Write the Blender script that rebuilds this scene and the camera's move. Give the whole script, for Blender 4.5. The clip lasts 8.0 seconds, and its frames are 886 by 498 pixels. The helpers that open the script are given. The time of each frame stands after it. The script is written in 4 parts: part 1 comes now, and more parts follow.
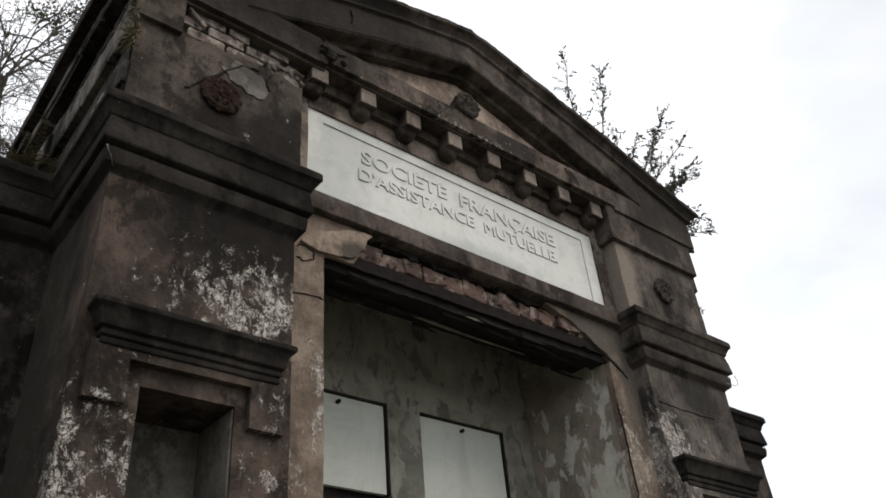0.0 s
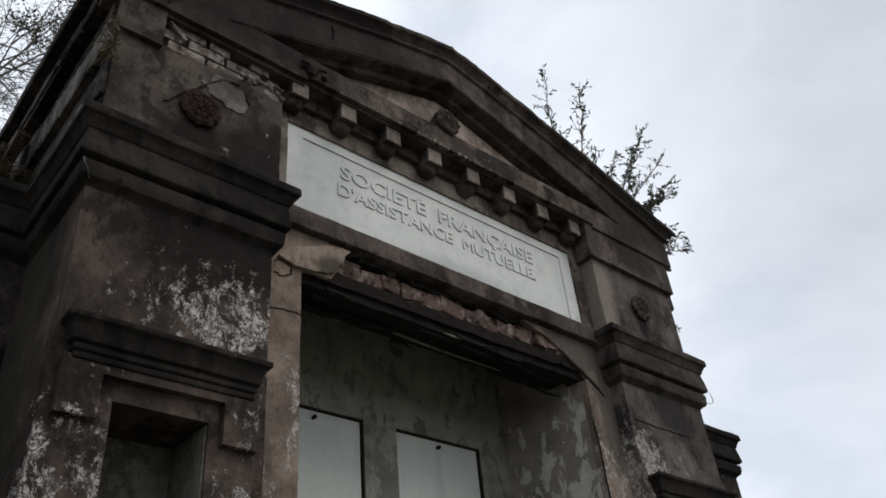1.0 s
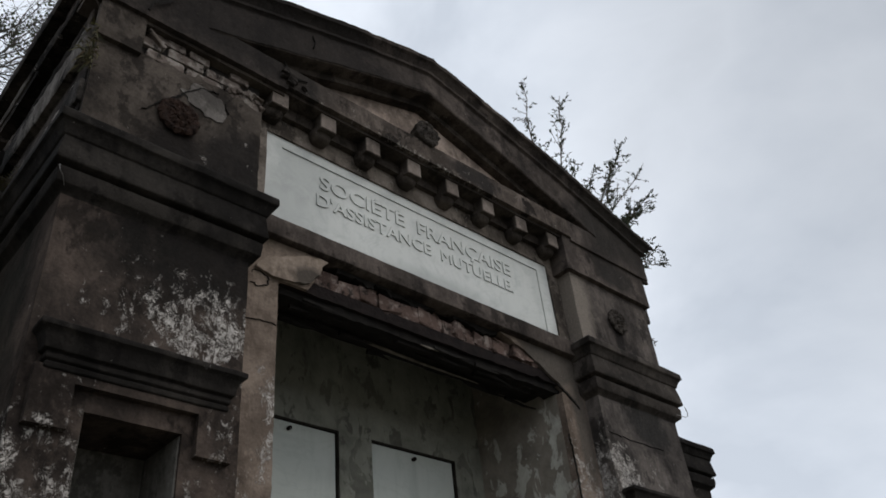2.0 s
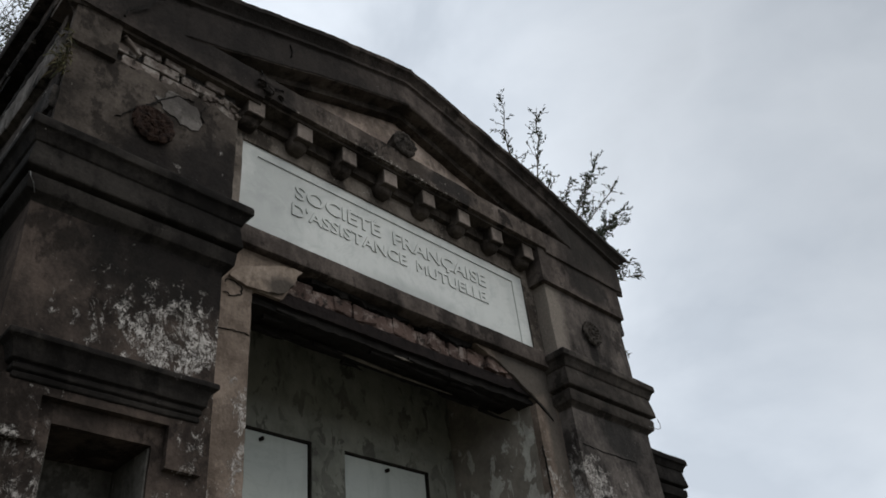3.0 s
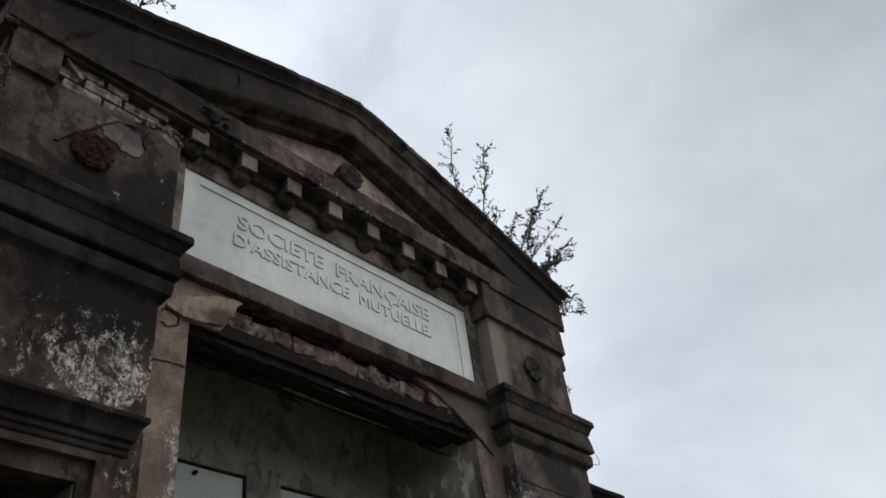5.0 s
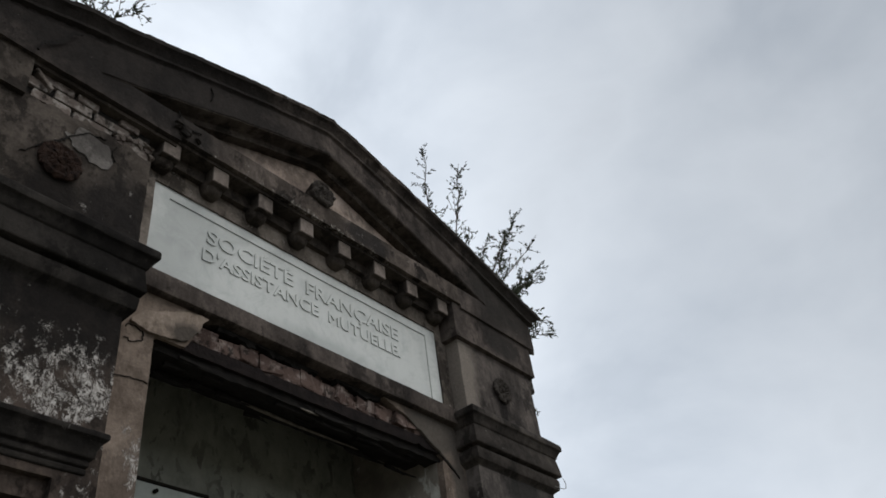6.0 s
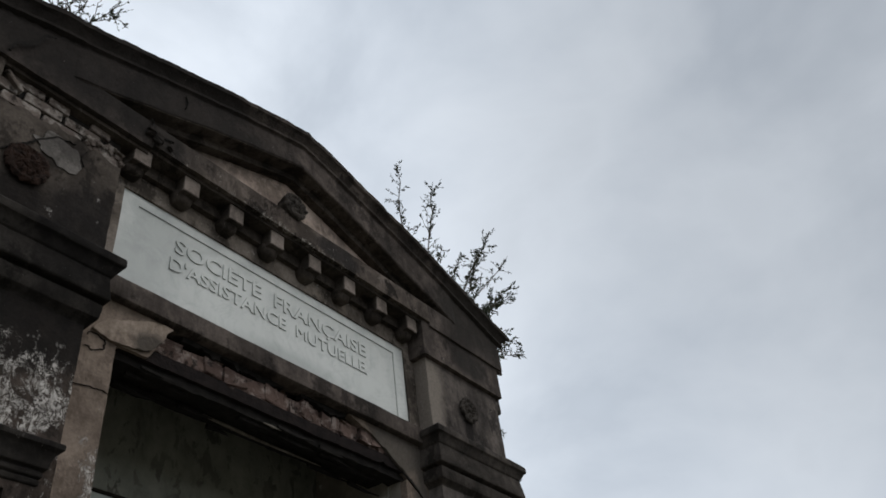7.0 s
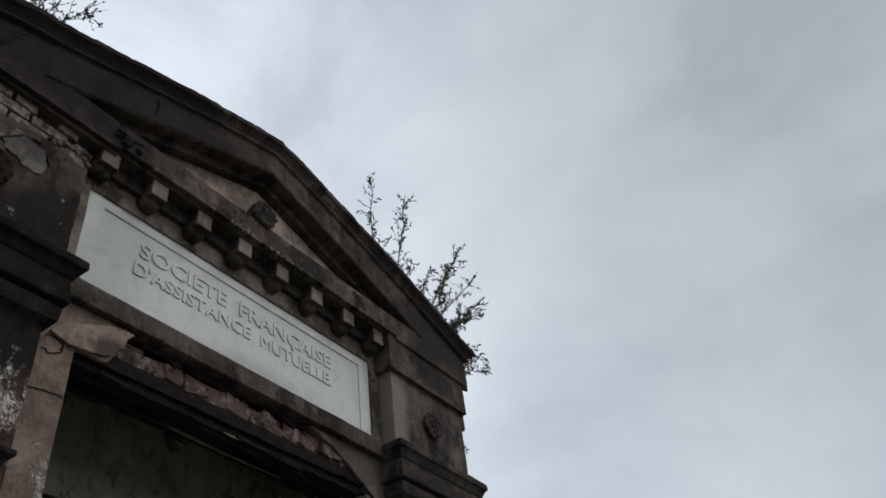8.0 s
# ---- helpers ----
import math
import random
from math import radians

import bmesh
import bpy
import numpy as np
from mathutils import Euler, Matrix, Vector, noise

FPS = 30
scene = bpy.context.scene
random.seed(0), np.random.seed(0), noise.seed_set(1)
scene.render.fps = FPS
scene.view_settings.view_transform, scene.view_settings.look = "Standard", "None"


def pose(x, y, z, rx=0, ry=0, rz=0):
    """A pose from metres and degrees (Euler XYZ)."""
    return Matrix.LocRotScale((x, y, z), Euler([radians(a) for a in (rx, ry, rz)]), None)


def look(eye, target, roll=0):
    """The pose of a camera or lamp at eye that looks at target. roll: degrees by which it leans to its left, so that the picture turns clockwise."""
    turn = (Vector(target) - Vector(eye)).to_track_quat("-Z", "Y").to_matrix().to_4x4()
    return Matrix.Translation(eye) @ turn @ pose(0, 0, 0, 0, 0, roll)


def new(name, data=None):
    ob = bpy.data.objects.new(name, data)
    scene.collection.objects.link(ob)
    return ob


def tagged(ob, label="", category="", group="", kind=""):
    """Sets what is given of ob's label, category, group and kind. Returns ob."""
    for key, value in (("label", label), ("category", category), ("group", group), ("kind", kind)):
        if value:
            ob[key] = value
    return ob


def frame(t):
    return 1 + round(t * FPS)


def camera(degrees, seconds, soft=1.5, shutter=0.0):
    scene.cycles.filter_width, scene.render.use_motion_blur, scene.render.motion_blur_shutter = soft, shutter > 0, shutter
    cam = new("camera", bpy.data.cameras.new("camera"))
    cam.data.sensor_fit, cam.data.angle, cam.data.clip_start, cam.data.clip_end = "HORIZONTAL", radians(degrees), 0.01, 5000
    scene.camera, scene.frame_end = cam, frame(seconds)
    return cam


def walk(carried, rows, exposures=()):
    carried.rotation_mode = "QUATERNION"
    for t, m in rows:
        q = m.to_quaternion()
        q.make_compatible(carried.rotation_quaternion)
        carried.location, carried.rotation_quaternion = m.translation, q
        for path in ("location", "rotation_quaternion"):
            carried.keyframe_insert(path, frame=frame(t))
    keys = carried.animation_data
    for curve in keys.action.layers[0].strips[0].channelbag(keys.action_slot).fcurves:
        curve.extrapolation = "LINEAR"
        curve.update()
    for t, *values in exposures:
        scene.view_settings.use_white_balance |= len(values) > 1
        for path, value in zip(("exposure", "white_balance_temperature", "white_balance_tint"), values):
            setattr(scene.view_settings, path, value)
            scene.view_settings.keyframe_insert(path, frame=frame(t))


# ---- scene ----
cam = camera(56.70, 8.0, soft=1.7)

PATH = [
    (0, pose(-2.584, -2.613, 1.586, 124.80, 4.66, -38.84)),
    (0.5, pose(-2.584, -2.623, 1.587, 125.31, 4.81, -39.59)),
    (1, pose(-2.584, -2.630, 1.589, 125.66, 4.92, -40.34)),
    (1.5, pose(-2.585, -2.638, 1.592, 125.94, 5.00, -41.13)),
    (3, pose(-2.583, -2.658, 1.607, 126.59, 5.60, -43.57)),
    (3.5, pose(-2.582, -2.665, 1.611, 126.90, 5.85, -44.47)),
    (4, pose(-2.579, -2.675, 1.614, 127.26, 6.17, -45.33)),
    (4.5, pose(-2.579, -2.685, 1.618, 127.68, 6.47, -46.25)),
    (6, pose(-2.562, -2.706, 1.622, 129.36, 6.83, -49.44)),
    (6.5, pose(-2.555, -2.707, 1.624, 129.82, 6.69, -50.75)),
    (7, pose(-2.550, -2.711, 1.628, 130.27, 6.53, -52.15)),
    (7.5, pose(-2.543, -2.717, 1.633, 130.58, 6.34, -53.52)),
    (8, pose(-2.537, -2.725, 1.637, 130.87, 6.18, -54.98)),
]
walk(cam, PATH, exposures=[(0, 0.72, 6960, 10.5), (0.3, 0.58, 6870, 10.5), (0.6, 0.42, 6700, 10.5), (1.0, 0.26, 6560, 10), (1.5, 0.13, 6500, 10), (3.0, 0.02, 6480, 8.3), (3.5, 0.06, 6480, 8.3), (4.5, 0.10, 6480, 8.3), (6.0, 0.05, 6460, 8.3), (8.0, -0.10, 6440, 8.3)])

# ---- world and light ----
CLOUD_BANK = (0.78, -0.26, 0.64)
SUN_AZ, SUN_EL = radians(155), radians(48)
world = bpy.data.worlds.new("overcast_sky")
scene.world = world
world.use_nodes = True
wn, wl = world.node_tree.nodes, world.node_tree.links
wn.clear()
w_out = wn.new("ShaderNodeOutputWorld")
w_bg = wn.new("ShaderNodeBackground")
w_sky = wn.new("ShaderNodeTexSky")
w_sky.sky_type, w_sky.sun_disc, w_sky.sun_elevation, w_sky.sun_rotation = "NISHITA", False, SUN_EL, SUN_AZ
w_sky.air_density, w_sky.dust_density = 1.0, 4.0
w_co = wn.new("ShaderNodeTexCoord")
w_map = wn.new("ShaderNodeMapping")
w_map.inputs["Scale"].default_value = (1.0, 1.0, 1.7)
w_map.inputs["Location"].default_value = (0.35, 0.1, 0.0)
w_noise = wn.new("ShaderNodeTexNoise")
w_noise.inputs["Scale"].default_value, w_noise.inputs["Detail"].default_value = 3.4, 6.0
w_noise.inputs["Roughness"].default_value, w_noise.inputs["Distortion"].default_value = 0.50, 0.2
w_ramp = wn.new("ShaderNodeValToRGB")
w_ramp.color_ramp.elements[0].position, w_ramp.color_ramp.elements[0].color = 0.36, (6.25, 6.8, 7.65, 1)
w_ramp.color_ramp.elements[1].position, w_ramp.color_ramp.elements[1].color = 0.64, (9.4, 10.0, 10.95, 1)
w_mix = wn.new("ShaderNodeMix")
w_mix.data_type = "RGBA"
w_mix.inputs["Factor"].default_value = 0.93
wl.new(w_co.outputs["Generated"], w_map.inputs["Vector"])
wl.new(w_map.outputs["Vector"], w_noise.inputs["Vector"])
wl.new(w_noise.outputs["Fac"], w_ramp.inputs["Fac"])
wl.new(w_sky.outputs["Color"], w_mix.inputs["A"])
wl.new(w_ramp.outputs["Color"], w_mix.inputs["B"])
# a heavier bank of cloud on one side of the sky
w_dot = wn.new("ShaderNodeVectorMath")
w_dot.operation = "DOT_PRODUCT"
w_dot.inputs[1].default_value = Vector(CLOUD_BANK).normalized()
w_bank = wn.new("ShaderNodeMath")
w_bank.operation = "MULTIPLY_ADD"
w_bank.inputs[1].default_value = 0.30
w_range = wn.new("ShaderNodeMapRange")
w_range.interpolation_type = "SMOOTHSTEP"
w_range.inputs["From Min"].default_value, w_range.inputs["From Max"].default_value = 0.82, 1.18
w_range.inputs["To Min"].default_value, w_range.inputs["To Max"].default_value = 1.0, 0.60
w_mul = wn.new("ShaderNodeVectorMath")
w_mul.operation = "SCALE"
wl.new(w_co.outputs["Generated"], w_dot.inputs[0])
wl.new(w_noise.outputs["Fac"], w_bank.inputs[0])
wl.new(w_dot.outputs["Value"], w_bank.inputs[2])
wl.new(w_bank.outputs[0], w_range.inputs["Value"])
wl.new(w_mix.outputs["Result"], w_mul.inputs[0])
wl.new(w_range.outputs["Result"], w_mul.inputs["Scale"])
wl.new(w_mul.outputs["Vector"], w_bg.inputs["Color"])
wl.new(w_bg.outputs["Background"], w_out.inputs["Surface"])
w_bg.inputs["Strength"].default_value = 0.1

sun = new("sun", bpy.data.lights.new("sun", "SUN"))
sun.data.energy, sun.data.angle, sun.data.color = 1.0, radians(40), (1.0, 0.97, 0.93)
sun.matrix_world = look((0.42 * 9, -0.9 * 9, 9.5), (0, 0, 0))


# ---- materials ----
class Nodes:
    """Short names for the nodes of one material."""

    def __init__(self, name):
        self.mat = bpy.data.materials.new(name)
        self.mat.use_nodes = True
        self.nodes, self.links = self.mat.node_tree.nodes, self.mat.node_tree.links
        self.shader = self.nodes["Principled BSDF"]
        geo = self.nodes.new("ShaderNodeNewGeometry")
        self.pos = geo.outputs["Position"]
        self.island = geo.outputs["Random Per Island"]

    def put(self, socket, value):
        if isinstance(value, bpy.types.NodeSocket):
            self.links.new(value, socket)
        else:
            socket.default_value = value

    def scaled(self, scale, shift=(0, 0, 0)):
        n = self.nodes.new("ShaderNodeMapping")
        self.links.new(self.pos, n.inputs["Vector"])
        n.inputs["Scale"].default_value, n.inputs["Location"].default_value = scale, shift
        return n.outputs["Vector"]

    def noise(self, scale, detail=6.0, rough=0.6, vector=None, bend=0.0):
        n = self.nodes.new("ShaderNodeTexNoise")
        self.links.new(vector or self.pos, n.inputs["Vector"])
        n.inputs["Scale"].default_value, n.inputs["Detail"].default_value = scale, detail
        n.inputs["Roughness"].default_value, n.inputs["Distortion"].default_value = rough, bend
        return n.outputs["Fac"]

    def ramp(self, fac, stops):
        n = self.nodes.new("ShaderNodeValToRGB")
        el = n.color_ramp.elements
        while len(el) < len(stops):
            el.new(0.5)
        for e, (p, c) in zip(el, stops):
            e.position, e.color = p, (*c, 1) if len(c) == 3 else c
        self.links.new(fac, n.inputs["Fac"])
        return n.outputs["Color"]

    def step(self, fac, low, high):
        n = self.nodes.new("ShaderNodeMapRange")
        self.put(n.inputs["Value"], fac)
        n.inputs["From Min"].default_value, n.inputs["From Max"].default_value = low, high
        return n.outputs["Result"]

    def math(self, kind, a, b=0.0):
        n = self.nodes.new("ShaderNodeMath")
        n.operation = kind
        self.put(n.inputs[0], a), self.put(n.inputs[1], b)
        return n.outputs[0]

    def mix(self, fac, a, b, kind="MIX"):
        n = self.nodes.new("ShaderNodeMix")
        n.data_type, n.blend_type = "RGBA", kind
        self.put(n.inputs["Factor"], fac)
        self.put(n.inputs["A"], (*a, 1) if isinstance(a, tuple) else a)
        self.put(n.inputs["B"], (*b, 1) if isinstance(b, tuple) else b)
        return n.outputs["Result"]

    def blob(self, centre, size):
        """1 inside an ellipsoid, fading to 0 at its skin."""
        v = self.nodes.new("ShaderNodeMapping")
        v.vector_type = "TEXTURE"
        self.links.new(self.pos, v.inputs["Vector"])
        v.inputs["Location"].default_value, v.inputs["Scale"].default_value = centre, size
        g = self.nodes.new("ShaderNodeTexGradient")
        g.gradient_type = "SPHERICAL"
        self.links.new(v.outputs["Vector"], g.inputs["Vector"])
        return g.outputs["Fac"]

    def bump(self, height, strength, distance):
        n = self.nodes.new("ShaderNodeBump")
        n.inputs["Strength"].default_value, n.inputs["Distance"].default_value = strength, distance
        self.links.new(height, n.inputs["Height"])
        self.links.new(n.outputs["Normal"], self.shader.inputs["Normal"])

    def done(self, color, rough, metal=0.0, gloss=0.06):
        self.put(self.shader.inputs["Base Color"], (*color, 1) if isinstance(color, tuple) else color)
        self.put(self.shader.inputs["Roughness"], rough)
        self.shader.inputs["Metallic"].default_value = metal
        self.shader.inputs["Specular IOR Level"].default_value = gloss
        return self.mat


def plaster(name, dark, mid, light, flake=0.0, spots=(), flake_color=(0.50, 0.49, 0.46), mould=0.5, stains_and_tints=(), grit=19.0):
    """Old lime render: blotches, rain streaks, black mould, and flaking limewash in given spots."""
    warm = lambda c: (c[0] * 1.06, c[1] * 1.0, c[2] * 0.97)
    dark, mid, light, flake_color = warm(dark), warm(mid), warm(light), warm(flake_color)
    n = Nodes(name)
    big = n.noise(2.3, 9, 0.66, bend=0.4)
    mid_tone = n.noise(9.0, 9, 0.70, n.scaled((1, 1, 0.75), (1, 4, 2)), bend=0.3)
    col = n.ramp(n.math("ADD", n.math("MULTIPLY", big, 0.6), n.math("MULTIPLY", mid_tone, 0.4)), [(0.40, dark), (0.495, mid), (0.585, light)])
    streak = n.noise(1.0, 7, 0.66, n.scaled((8, 8, 1.3)), bend=0.5)
    col = n.mix(n.math("MULTIPLY", n.step(streak, 0.50, 0.68), mould * 0.75), col, tuple(c * 0.5 for c in dark))
    patch = n.noise(4.6, 10, 0.72, n.scaled((1, 1, 0.7), (3, 1, 7)))
    col = n.mix(n.math("MULTIPLY", n.step(patch, 0.52, 0.575), mould * 1.4), col, tuple(c * 0.6 for c in dark))
    for centre, size, tint in stains_and_tints:
        m = n.math("MULTIPLY", n.step(n.math("ADD", n.blob(centre, size), n.math("MULTIPLY", n.noise(7, 6, 0.6), 0.5)), 0.35, 0.75), 0.85)
        col = n.mix(m, col, tint)
    grain = n.noise(70, 4, 0.6)
    col = n.mix(n.step(grain, 0.3, 0.75), n.mix(0.28, col, (0.0, 0.0, 0.0)), col)
    fine = n.noise(grit, 10, 0.70, n.scaled((1, 1, 0.70)), bend=0.35)
    amount = n.math("ADD", fine, flake)
    for centre, size, gain in spots:
        amount = n.math("ADD", amount, n.math("MULTIPLY", n.blob(centre, size), gain))
    chips = n.math("MAXIMUM", n.step(amount, 0.625, 0.70), n.step(n.noise(85, 3, 0.5), 0.745, 0.775))
    # worm-like gaps that net the flaking coat, and larger holes in it
    crackle = n.math("ABSOLUTE", n.math("SUBTRACT", n.noise(grit * 2.1, 5, 0.58, n.scaled((1, 1, 0.75), (7, 2, 5)), bend=1.4), 0.5))
    chips = n.math("MULTIPLY", chips, n.step(crackle, 0.018, 0.060))
    chips = n.math("MULTIPLY", chips, n.step(n.noise(grit * 0.5, 9, 0.72, n.scaled((1, 1, 0.8), (3, 8, 5)), bend=0.6), 0.565, 0.525))
    pale = n.mix(n.step(n.noise(42, 6, 0.7), 0.36, 0.62), tuple(c * 0.35 for c in flake_color), flake_color)
    col = n.mix(n.math("MULTIPLY", chips, 0.9), col, pale)
    height = n.math("ADD", n.math("ADD", n.math("MULTIPLY", grain, 0.15), n.noise(13, 10, 0.68)), n.math("MULTIPLY", chips, 0.4))
    n.bump(height, 0.65, 0.018)
    return n.done(col, 0.93)


M_PIER = plaster("stained_render", (0.0201, 0.0169, 0.0150), (0.0470, 0.0389, 0.0333), (0.0881, 0.0710, 0.0598), -0.01,
                 spots=[((-1.42, -0.11, 3.27), (0.58, 0.3, 0.31), 0.20), ((-1.27, -0.11, 3.23), (0.30, 0.3, 0.36), 0.16),
                        ((-1.86, -0.11, 2.30), (0.30, 0.3, 0.68), 0.24), ((1.22, -0.11, 3.22), (0.22, 0.3, 0.36), 0.20),
                        ((-1.26, -0.11, 2.55), (0.18, 0.3, 0.50), 0.14), ((-1.95, -0.11, 2.52), (0.07, 0.10, 0.45), 0.24),
                        ((1.40, -0.11, 3.15), (0.4, 0.3, 0.3), 0.10), ((-1.88, -0.14, 2.76), (0.08, 0.1, 0.06), 0.11), ((-1.26, -0.14, 2.87), (0.10, 0.1, 0.12), 0.12), ((-1.74, -0.11, 2.62), (0.09, 0.1, 0.28), 0.13)],
                 # The second tint makes the pier's whole outer side darker and greener.
                 stains_and_tints=[((-1.42, -0.11, 3.60), (0.62, 0.3, 0.32), (0.011, 0.0102, 0.0095)), ((-1.98, 0.35, 2.9), (0.06, 0.55, 2.0), (0.030, 0.030, 0.025)), ((1.62, -0.11, 3.58), (0.3, 0.3, 0.22), (0.028, 0.025, 0.023))])
M_PIER_GREY = plaster("grey_render", (0.036, 0.033, 0.031), (0.082, 0.075, 0.069), (0.14, 0.128, 0.117), -0.01,
                      spots=[((1.22, -0.11, 3.22), (0.22, 0.3, 0.36), 0.22), ((1.40, -0.11, 3.15), (0.4, 0.3, 0.3), 0.13), ((1.2, -0.05, 2.9), (0.2, 0.3, 0.5), 0.18)],
                      stains_and_tints=[((1.62, -0.11, 3.58), (0.3, 0.3, 0.22), (0.030, 0.028, 0.026))])
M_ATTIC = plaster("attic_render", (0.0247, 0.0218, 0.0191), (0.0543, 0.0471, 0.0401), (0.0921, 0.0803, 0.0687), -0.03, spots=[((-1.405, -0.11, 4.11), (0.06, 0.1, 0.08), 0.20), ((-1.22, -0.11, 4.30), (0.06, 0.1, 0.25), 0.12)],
                  stains_and_tints=[((-1.26, -0.11, 4.12), (0.26, 0.3, 0.34), (0.016, 0.014, 0.013)), ((-1.56, -0.11, 4.10), (0.17, 0.2, 0.20), (0.014, 0.012, 0.011)),
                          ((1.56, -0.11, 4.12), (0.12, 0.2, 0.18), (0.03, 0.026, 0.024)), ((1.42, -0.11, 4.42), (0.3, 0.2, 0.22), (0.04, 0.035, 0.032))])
# First tint: tan render by the plate, with the light on it painted in.
M_ATTIC_GREY = plaster("grey_attic_render", (0.032, 0.029, 0.027), (0.075, 0.067, 0.061), (0.135, 0.120, 0.108), -0.02,
                       stains_and_tints=[((1.15, -0.06, 4.28), (0.20, 0.4, 0.6), (0.22, 0.188, 0.158)), ((1.545, -0.11, 4.13), (0.075, 0.2, 0.19), (0.014, 0.012, 0.011))])
M_MOULD = plaster("blackened_moulding", (0.0105, 0.0100, 0.0092), (0.0180, 0.0168, 0.0153), (0.0330, 0.0305, 0.0272), -0.05, mould=0.5)
M_CAP_GREY = plaster("grimy_capital_render", (0.021, 0.0192, 0.0175), (0.043, 0.0388, 0.0345), (0.078, 0.070, 0.062), -0.04, mould=0.5)
# The first tint darkens the left slope of the gable.
M_CORNICE = plaster("weathered_cornice", (0.0294, 0.0258, 0.0235), (0.0662, 0.0570, 0.0506), (0.1150, 0.0984, 0.0874), -0.06, mould=0.5, stains_and_tints=[((-1.25, -0.2, 5.2), (1.6, 0.8, 0.7), (0.018, 0.0158, 0.0145)), ((1.70, -0.2, 5.05), (0.55, 0.5, 0.40), (0.032, 0.028, 0.0245)), ((1.62, -0.14, 4.66), (0.30, 0.3, 0.16), (0.03, 0.0265, 0.0235))])
M_JAMB = plaster("tan_render", (0.1016, 0.0820, 0.0670), (0.1811, 0.1486, 0.1214), (0.2474, 0.2051, 0.1696), -0.03,
                 spots=[((-0.97, 0.0, 3.1), (0.12, 0.3, 0.45), 0.24), ((-1.12, 0.0, 2.7), (0.2, 0.3, 0.5), 0.16), ((1.02, 0.0, 3.10), (0.24, 0.3, 0.50), 0.27)], mould=0.3, grit=17.0,
                 stains_and_tints=[((0.92, -0.02, 3.84), (0.40, 0.2, 0.22), (0.075, 0.067, 0.058)), ((1.10, -0.02, 3.45), (0.10, 0.2, 0.5), (0.085, 0.074, 0.063))])
M_TONGUE = plaster("pale_tan_render", (0.13, 0.105, 0.085), (0.24, 0.20, 0.163), (0.31, 0.262, 0.217), -0.03, mould=0.3,
                   stains_and_tints=[((-0.80, -0.02, 3.76), (0.14, 0.2, 0.10), (0.05, 0.044, 0.038))])
M_FRIEZE = plaster("frieze_render", (0.0570, 0.0500, 0.0427), (0.1330, 0.1176, 0.1009), (0.2185, 0.1960, 0.1707), 0.035, mould=0.6, stains_and_tints=[((-1.1, -0.16, 4.87), (0.5, 0.2, 0.2), (0.024, 0.021, 0.019)), ((0.45, -0.16, 4.87), (0.3, 0.2, 0.1), (0.05, 0.044, 0.039))])
# Paler than the bracket block, to paint in the light on its front.
M_LIT_FACE = plaster("lit_bracket_face", (0.0845, 0.0741, 0.0650), (0.1755, 0.1534, 0.1352), (0.2730, 0.2405, 0.2145), -0.02, mould=0.35)
M_FASCIA = plaster("fascia_render", (0.036, 0.031, 0.027), (0.092, 0.078, 0.067), (0.165, 0.142, 0.124), 0.02, mould=0.85, grit=18.0, flake_color=(0.36, 0.345, 0.31), spots=[((0.0, -0.16, 4.80), (1.3, 0.2, 0.04), 0.13)],
                   stains_and_tints=[((-1.1, -0.16, 4.87), (0.5, 0.2, 0.2), (0.024, 0.021, 0.019)), ((0.30, -0.16, 4.87), (0.3, 0.2, 0.09), (0.03, 0.026, 0.024)), ((0.01, -0.16, 4.90), (0.10, 0.2, 0.14), (0.055, 0.044, 0.036))])
M_TYMP = plaster("tympanum_render", (0.20, 0.165, 0.14), (0.40, 0.332, 0.282), (0.50, 0.42, 0.36), -0.06, mould=0.4, stains_and_tints=[((-1.0, 0.0, 5.2), (0.75, 0.4, 0.5), (0.03, 0.026, 0.023))])
M_NICHE = plaster("niche_limewash", (0.070, 0.069, 0.060), (0.115, 0.113, 0.100), (0.155, 0.153, 0.138), 0.0, mould=0.5)
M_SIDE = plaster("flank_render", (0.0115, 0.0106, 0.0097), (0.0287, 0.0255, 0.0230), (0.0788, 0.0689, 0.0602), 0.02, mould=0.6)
M_COURSE = plaster("bleached_course", (0.020, 0.0185, 0.0168), (0.075, 0.070, 0.064), (0.165, 0.157, 0.145), 0.03, spots=[((-1.99, 0.20, 4.25), (0.08, 0.11, 0.07), 0.6)], mould=0.75, flake_color=(0.36, 0.345, 0.32))
M_CEMENT = plaster("grey_cement_patch", (0.0850, 0.0799, 0.0739), (0.1403, 0.1334, 0.1241), (0.1955, 0.1870, 0.1742), -0.05, mould=0.45)
M_ROOF = plaster("roof_cement", (0.04, 0.037, 0.034), (0.08, 0.074, 0.068), (0.12, 0.112, 0.104), -0.02, mould=0.5)


